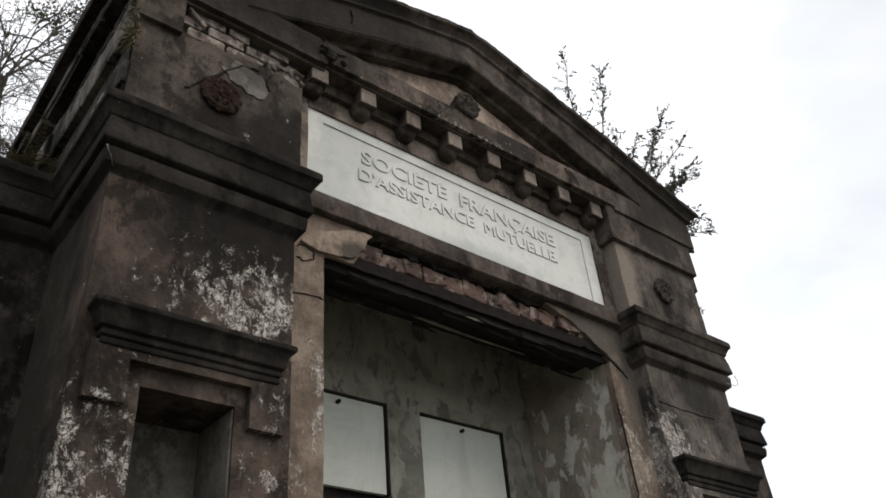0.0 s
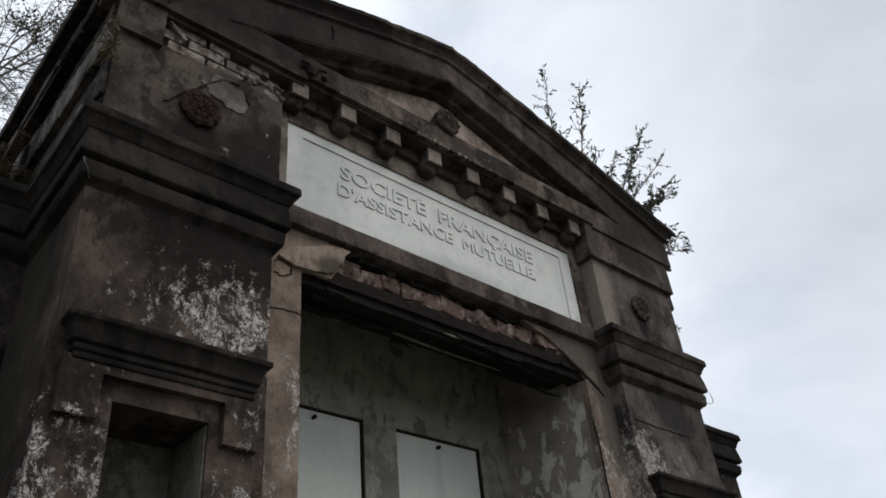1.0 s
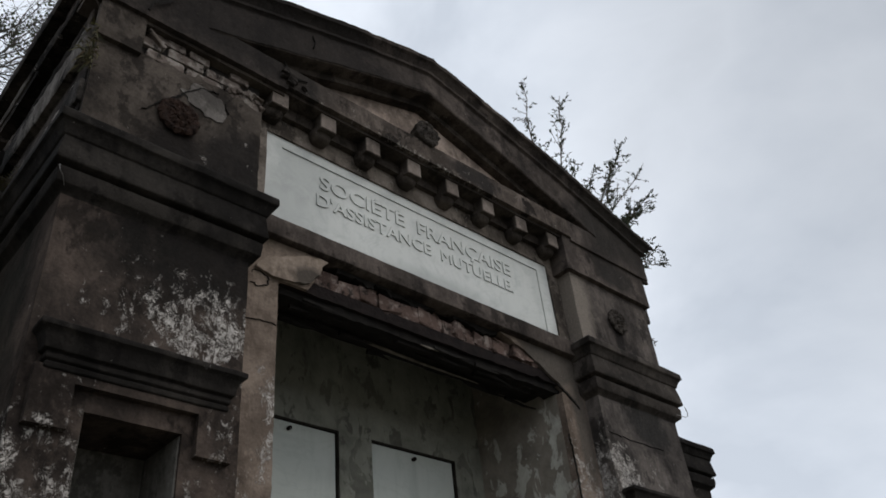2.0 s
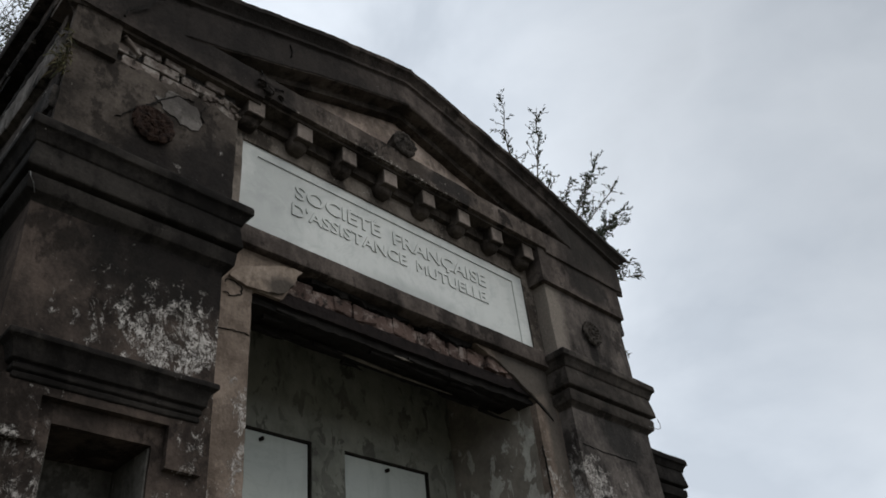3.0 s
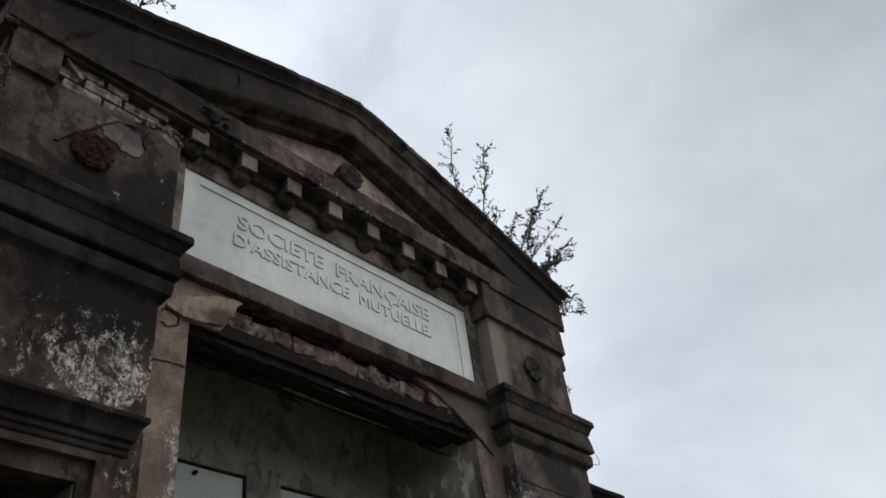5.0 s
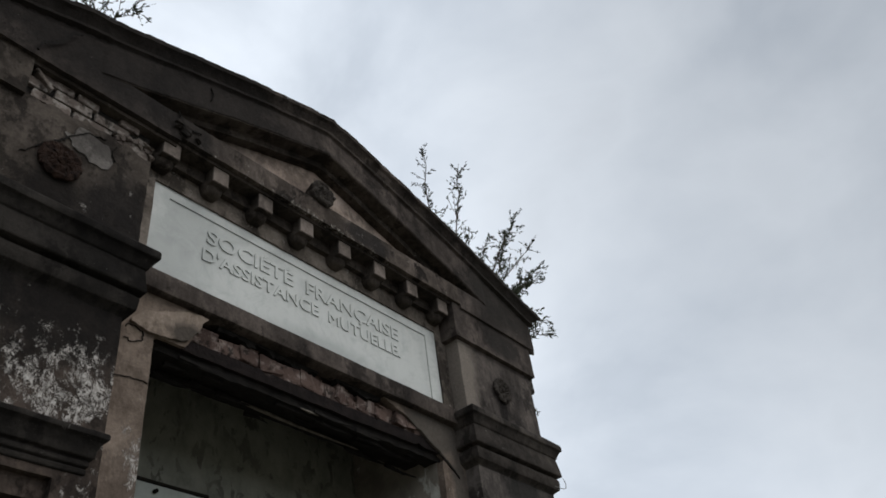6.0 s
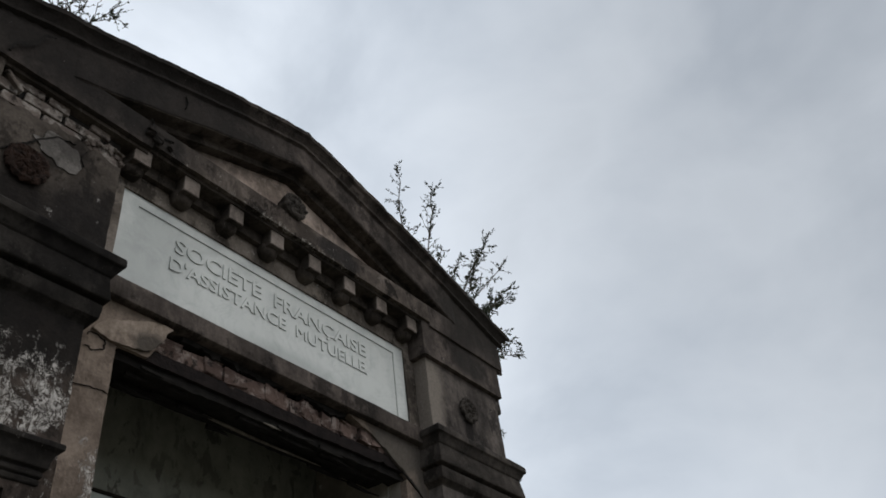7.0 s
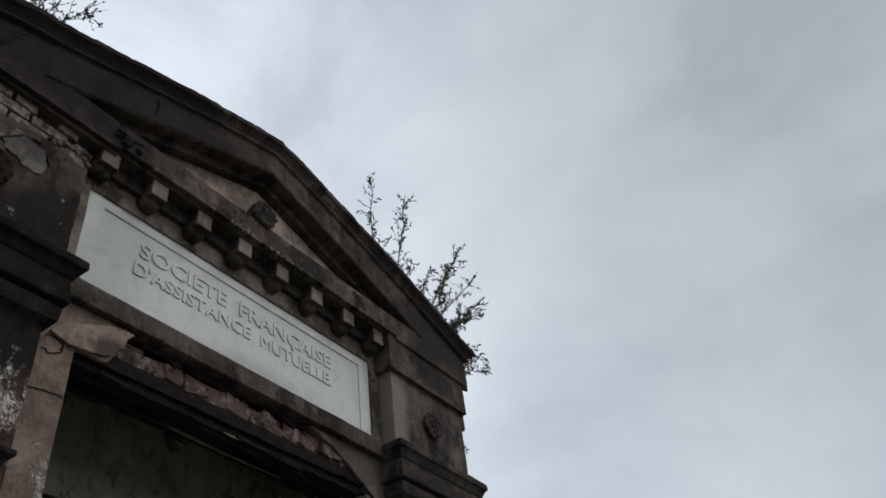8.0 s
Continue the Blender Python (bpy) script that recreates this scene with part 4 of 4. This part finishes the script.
link("wire_loop", *tube([(-1.992, -0.145, 3.75), (-1.992, -0.172, 3.733), (-1.989, -0.176, 3.71), (-1.972, -0.172, 3.688), (-1.952, -0.135, 3.678)], [0.0017] * 5, 5), M_WIRE, tomb, "thin bent wire on the capital")
hook(3.25, 0.49, 3.69, tomb)


# ---- plants ----
def leaf_at(verts, faces, p, d, up, size, width):
    side = d.cross(up)
    if side.length < 1e-4:
        side = d.orthogonal()
    side = side.normalized() * size * width
    bend = d.cross(side).normalized() * size * 0.12
    n = len(verts)
    verts += [p, p + d * size * 0.45 + side - bend, p + d * size, p + d * size * 0.45 - side - bend]
    faces += [(n, n + 1, n + 2), (n, n + 2, n + 3)]


def shrub(name, label, stems, leaf_size, seed, density=1.0, material=None, twig=0.45):
    """Woody stems with side twigs and small leaves. stems: (base, tip, side twigs, bareness towards the tip)."""
    rng = random.Random(seed)
    root = tagged(new(name), label, "shrub")
    wood, lv, lf = [], [], []

    def rnd(k=1.0):
        return Vector((rng.uniform(-k, k), rng.uniform(-k, k), rng.uniform(-k, k)))

    def line(base, tip, wob, k):
        base, tip = Vector(base), Vector(tip)
        w = (tip - base).length * wob
        pts = [base]
        for i in range(1, k):
            pts.append(base.lerp(tip, i / k) + rnd(w) * 0.5)
        return pts + [tip]

    for base, tip, count, bare in stems:
        pts = line(base, tip, 0.045, 6)
        wood.append(tube(pts, [0.0062 * (1 - 0.85 * i / 6) + 0.0012 for i in range(7)], 5))
        length = (Vector(tip) - Vector(base)).length
        way = (Vector(tip) - Vector(base)).normalized()
        for c in range(count):
            f = 0.12 + 0.86 * (c + rng.random()) / count
            k = min(5, int(f * 6))
            p = pts[k].lerp(pts[k + 1], f * 6 - k)
            d = (way * 0.7 + rnd(0.9) + Vector((0, 0, 0.15))).normalized()
            reach = length * twig * (1.0 - 0.65 * f) * rng.uniform(0.35, 1.0) + 0.03
            tw = line(p, p + d * reach, 0.12, 3)
            wood.append(tube(tw, [0.0026, 0.0021, 0.0016, 0.001], 4))
            leaves = int(density * rng.uniform(4, 11) * (1 - bare * f) * (0.5 + reach / 0.25))
            for _ in range(leaves):
                g2 = rng.random() ** 0.8
                k2 = min(2, int(g2 * 3))
                q = tw[k2].lerp(tw[k2 + 1], g2 * 3 - k2)
                dd = (d + rnd(1.1)).normalized()
                leaf_at(lv, lf, q + rnd(0.006), dd, rnd(), leaf_size * rng.uniform(0.6, 1.25), 0.20)
    tagged(link("woody_growth", *joined(*wood), M_BARK, root), kind="stuff")
    tagged(link("foliage", lv, lf, material or M_LEAF, root, smooth=False), kind="stuff")
    return root


def roof_at(x):
    return gable(x) - 0.02


ROOT = 0.02
shrub("roof_shrub", "straggly dark green shrub rooted on the roof edge",
      [((1.30, ROOT, roof_at(1.30)), (1.085, -0.1, 6.31), 26, 0.5), ((1.46, ROOT, roof_at(1.46)), (1.57, -0.1, 6.45), 30, 0.4),
       ((1.46, ROOT, roof_at(1.46)), (1.57, -0.1, 5.74), 16, 0.0), ((1.62, ROOT, roof_at(1.62)), (1.80, -0.1, 5.75), 18, 0.0), ((1.74, ROOT, roof_at(1.74)), (2.34, -0.1, 6.35), 34, 0.2),
       ((1.76, ROOT, roof_at(1.76)), (2.50, -0.1, 6.12), 26, 0.6), ((1.80, ROOT, roof_at(1.80)), (2.12, -0.1, 5.98), 30, 0.0), ((1.86, ROOT, roof_at(1.86)), (2.55, -0.1, 5.86), 26, 0.1),
       ((1.86, ROOT, roof_at(1.86)), (2.50, -0.1, 5.74), 26, 0.0), ((1.9, ROOT, roof_at(1.9)), (2.26, -0.1, 5.54), 16, 0.1)], 0.031, 3, 2.0, twig=0.2)
shrub("roof_shrub", "small dark green shrub sprouting at the eave",
      [((2.02, ROOT, 5.02), (2.56, -0.1, 5.18), 16, 0.1), ((2.02, ROOT, 5.02), (2.48, -0.1, 5.28), 14, 0.1), ((2.02, ROOT, 5.02), (2.33, -0.1, 5.32), 9, 0.1), ((2.02, ROOT, 5.0), (2.25, -0.1, 5.0), 9, 0.1)], 0.035, 5, 1.5, twig=0.3)
shrub("roof_shrub", "straggly leafy shrub rooted on the gable roof",
      [((-1.62, 0.4, roof_at(1.62)), (-1.60, 0.4, 6.15), 20, 0.1), ((-1.6, 0.4, roof_at(1.6)), (-1.10, 0.4, 6.50), 24, 0.2), ((-1.65, 0.45, roof_at(1.65)), (-1.82, 0.4, 5.95), 18, 0.1),
       ((-1.58, 0.4, roof_at(1.58)), (-1.38, 0.4, 6.25), 20, 0.1), ((-1.5, 0.4, roof_at(1.5)), (-1.2, 0.4, 6.1), 12, 0.1)], 0.037, 8, 1.6)


def fern(name, label, base, count, length, seed, material=M_FERN):
    rng = random.Random(seed)
    root = tagged(new(name), label, "plant")
    stalks, lv, lf = [], [], []
    for _ in range(count):
        a, lift = rng.uniform(0, 2 * math.pi), rng.uniform(0.2, 1.0)
        size = length * rng.uniform(0.5, 1.0)
        pts = []
        b = Vector(base) + Vector((rng.uniform(-0.08, 0.08), rng.uniform(-0.08, 0.08), 0))
        for i in range(6):
            f = i / 5
            pts.append(b + Vector((math.cos(a), math.sin(a), 0)) * size * f + Vector((0, 0, size * lift * (f - 0.75 * f * f))))
        stalks.append(tube(pts, [0.003, 0.0027, 0.0022, 0.0018, 0.0014, 0.001], 4))
        for i in range(26):
            f = 0.15 + 0.85 * i / 26
            k = min(4, int(f * 5))
            p = pts[k].lerp(pts[k + 1], f * 5 - k)
            d = (pts[k + 1] - pts[k]).normalized()
            s = d.cross(Vector((0, 0, 1))).normalized() * (1 if i % 2 else -1)
            leaf_at(lv, lf, p, (s + d * 0.5 + Vector((0, 0, rng.uniform(-0.3, 0.3)))).normalized(), Vector((0, 0, 1)), 0.034 * (1.1 - f) + 0.008, 0.15)
    tagged(link("stalk_tuft", *joined(*stalks), M_BARK, root), kind="stuff")
    tagged(link("frond_tuft", lv, lf, material, root, smooth=False), kind="stuff")
    return root




def grass_tuft(name, label, base, count, length, seed):
    rng = random.Random(seed)
    root = tagged(new(name), label, "plant")
    for material, share in ((M_FERN, 0.6), (M_STRAW, 0.4)):
        blades = []
        for _ in range(int(count * share)):
            a, size = rng.uniform(0, 2 * math.pi), length * rng.uniform(0.35, 1.0)
            b = Vector(base) + Vector((rng.uniform(-0.02, 0.02), rng.uniform(-0.06, 0.06), rng.uniform(-0.05, 0.05)))
            out, lift = rng.uniform(0.2, 0.9), rng.uniform(-0.3, 1.0)
            pts = [b + Vector((math.cos(a) * out, math.sin(a) * out, 0)) * size * f + Vector((0, 0, size * (lift * f - 0.5 * f * f))) for f in (0, 0.33, 0.66, 1.0)]
            blades.append(tube(pts, [0.0035, 0.0045, 0.003, 0.0006], 3))
        tagged(link("blade_tuft", *joined(*blades), material, root), kind="stuff")
    return root


grass_tuft("grass_tuft", "small brown half-dry grass tuft in the cornice end", (-1.975, -0.118, 4.39), 64, 0.075, 2)
grass_tuft("grass_tuft", "small green grass tuft in the cornice end", (-1.982, -0.10, 4.52), 46, 0.085, 6)
grass_tuft("grass_tuft", "tiny green sprig rooted in the attic edge", (1.955, -0.06, 4.27), 16, 0.09, 9)
for i, (x, y) in enumerate(((-2.06, 0.58), (-2.12, 0.75), (-2.10, 0.95), (-2.22, 0.60), (-2.2, 0.9))):
    fern("fern", "dry brown fern clump on the wing top", (x, y, 4.02), 26, 0.34, 20 + i)


def tree(name, label, base, height, crown, radius, seed):
    rng, more = random.Random(seed), random.Random(seed + 1)
    root = tagged(new(name), label, "tree")
    base, crown = Vector(base), Vector(crown)
    wood, lv, lf = [], [], []

    def rnd(k=1.0):
        return Vector((rng.uniform(-k, k), rng.uniform(-k, k), rng.uniform(-k, k)))

    pts = [base.lerp(crown, i / 8) + rnd(0.12) for i in range(9)]
    pts[0] = base
    link("trunk", *tube(pts, [0.24 - 0.022 * i for i in range(9)], 10), M_TREEBARK, root)

    def branch(p, d, length, thick, level):
        k = 5
        line = [p]
        for i in range(k):
            d = (d + rnd(0.28) + Vector((0, 0, 0.05))).normalized()
            line.append(line[-1] + d * length / k)
        wood.append(tube(line, [thick * (1 - 0.8 * i / k) for i in range(k + 1)], 5 if level < 2 else 3))
        if level < 3:
            for _ in range((6, 6, 6)[level]):
                f = rng.uniform(0.25, 1.0)
                j = min(k - 1, int(f * k))
                q = line[j].lerp(line[j + 1], f * k - j)
                branch(q, (d * 0.6 + rnd(0.9)).normalized(), length * rng.uniform(0.4, 0.65), thick * 0.56, level + 1)
        else:
            for _ in range(2):
                q = line[rng.randrange(1, k + 1)] + rnd(0.08)
                way, up, size = (d + rnd(1.2)).normalized(), rnd(), rng.uniform(0.038, 0.078)
                if q.z > 12.75 or size < 0.052:
                    leaf_at(lv, lf, q, way, up, size, 0.28)
            for _ in range(11 if line[-1].z > 12.75 else 0):
                q = line[more.randrange(1, k + 1)] + Vector((more.uniform(-0.1, 0.1), more.uniform(-0.1, 0.1), more.uniform(-0.1, 0.1)))
                way = Vector((more.uniform(-1, 1), more.uniform(-1, 1), more.uniform(-1, 0.6))).normalized()
                leaf_at(lv, lf, q, way, Vector((0.2, more.uniform(-1, 1), 0.8)), more.uniform(0.040, 0.075), 0.3)

    for i in range(26):
        start = pts[4 + i % 5]
        d = (crown + rnd(1.0) * radius - start).normalized()
        branch(start, d, radius * rng.uniform(0.7, 1.15), 0.026, 0)
    crown_ob = tagged(link("crown", *joined(*wood), M_TREEBARK, root), kind="stuff")
    tagged(link("foliage", lv, lf, M_TREELEAF, crown_ob, smooth=False), kind="stuff")
    return root


tree("tree", "sparse tree with fine twigs behind the tomb", (-2.4, 8.6, 0.0), 14.0, (-1.75, 8.3, 11.6), 2.3, 4)

# ---- pieces: exposed bricks ----
def brick_mesh(w, h, d, seed, rough=0.0025):
    rng = random.Random(seed)
    bm = bmesh.new()
    bmesh.ops.create_cube(bm, size=1.0)
    for v in bm.verts:
        v.co = Vector((v.co.x * w, v.co.y * d, v.co.z * h))
    bmesh.ops.bevel(bm, geom=list(bm.edges), offset=0.003, segments=1, affect="EDGES")
    for v in bm.verts:
        v.co += Vector((rng.uniform(-1, 1), rng.uniform(-1, 1), rng.uniform(-1, 1))) * rough
    me = bpy.data.meshes.new("brick")
    bm.to_mesh(me)
    bm.free()
    return me


def lay(me, x, y, z, material, parent, turn=0.0):
    if not me.materials:
        me.materials.append(material)
    ob = new("brick", me)
    ob.parent = parent
    ob.matrix_basis = pose(x, y, z, 0, turn, 0)
    return ob


rng = random.Random(11)
ROWS = ((4.606, ((-1.793, -1.757), (-1.738, -1.552), (-1.543, -1.348), (-1.338, -1.152))), (4.672, ((-1.778, -1.668), (-1.640, -1.456), (-1.446, -1.262))),
        (4.736, ((-1.728, -1.553), (-1.542, -1.428), (-1.325, -1.215))))
for z, spans in ROWS:
    for xa, xb in spans:
        me = brick_mesh(xb - xa - 0.009, 0.053, 0.09, rng.randrange(999))
        lay(me, (xa + xb) / 2, -0.058 + rng.uniform(-0.003, 0.003), z + rng.uniform(-0.002, 0.002), M_BRICK, attics[-1], rng.uniform(-0.6, 0.6))
splinter = brick_mesh(0.11, 0.018, 0.04, 77)
lay(splinter, -1.705, -0.105, 4.70, M_BRICK, attics[-1], 38)
x = -0.74
while x < 0.16:
    wide = rng.uniform(0.11, 0.19)
    lay(brick_mesh(wide, rng.uniform(0.078, 0.096), 0.07, rng.randrange(999), 0.010), x + wide / 2, 0.054 + rng.uniform(-0.006, 0.006), 3.828 + rng.uniform(-0.008, 0.012), M_RUBBLE, tomb, rng.uniform(-7, 7))
    x += wide + rng.uniform(0.0, 0.006)
ends = [brick_mesh(rng.uniform(0.045, 0.085), rng.uniform(0.075, 0.10), 0.08, 30 + k, 0.011) for k in range(9)]
x = 0.17
while x < 0.79:
    lay(ends[rng.randrange(9)], x, 0.050 + rng.uniform(-0.016, 0.014), 3.836 + rng.uniform(-0.016, 0.016) - 0.05 * max(0.0, x - 0.6), M_RUBBLE, tomb, rng.uniform(-16, 16))
    x += 0.072 + rng.uniform(-0.008, 0.022)
for x, z in ((-0.14, 3.875), (-0.06, 3.885), (0.03, 3.872), (0.25, 3.878), (0.36, 3.886), (0.52, 3.880)):
    lay(ends[rng.randrange(9)], x, 0.082, z, M_RUBBLE, tomb, rng.uniform(-25, 25))
# broken lumps where the cornice has cracked over the first bracket
for k in range(9):
    lump = brick_mesh(rng.uniform(0.02, 0.05), rng.uniform(0.012, 0.028), 0.03, 300 + k, 0.006)
    lay(lump, -1.02 + rng.uniform(-0.05, 0.09), -0.166 + rng.uniform(-0.004, 0.006), 4.845 + rng.uniform(-0.03, 0.03), M_FASCIA, tomb, rng.uniform(0, 35))
# loose crumbs at the broken edge of the attic render
for k in range(14):
    f = rng.random()
    crumb = brick_mesh(rng.uniform(0.02, 0.06), rng.uniform(0.012, 0.026), 0.03, 200 + k, 0.006)
    lay(crumb, -1.33 + 0.20 * f, -0.098 + rng.uniform(-0.006, 0.006), 4.60 + 0.10 * f * rng.random() + rng.uniform(-0.02, 0.03), M_BRICK, attics[-1], rng.uniform(0, 40))
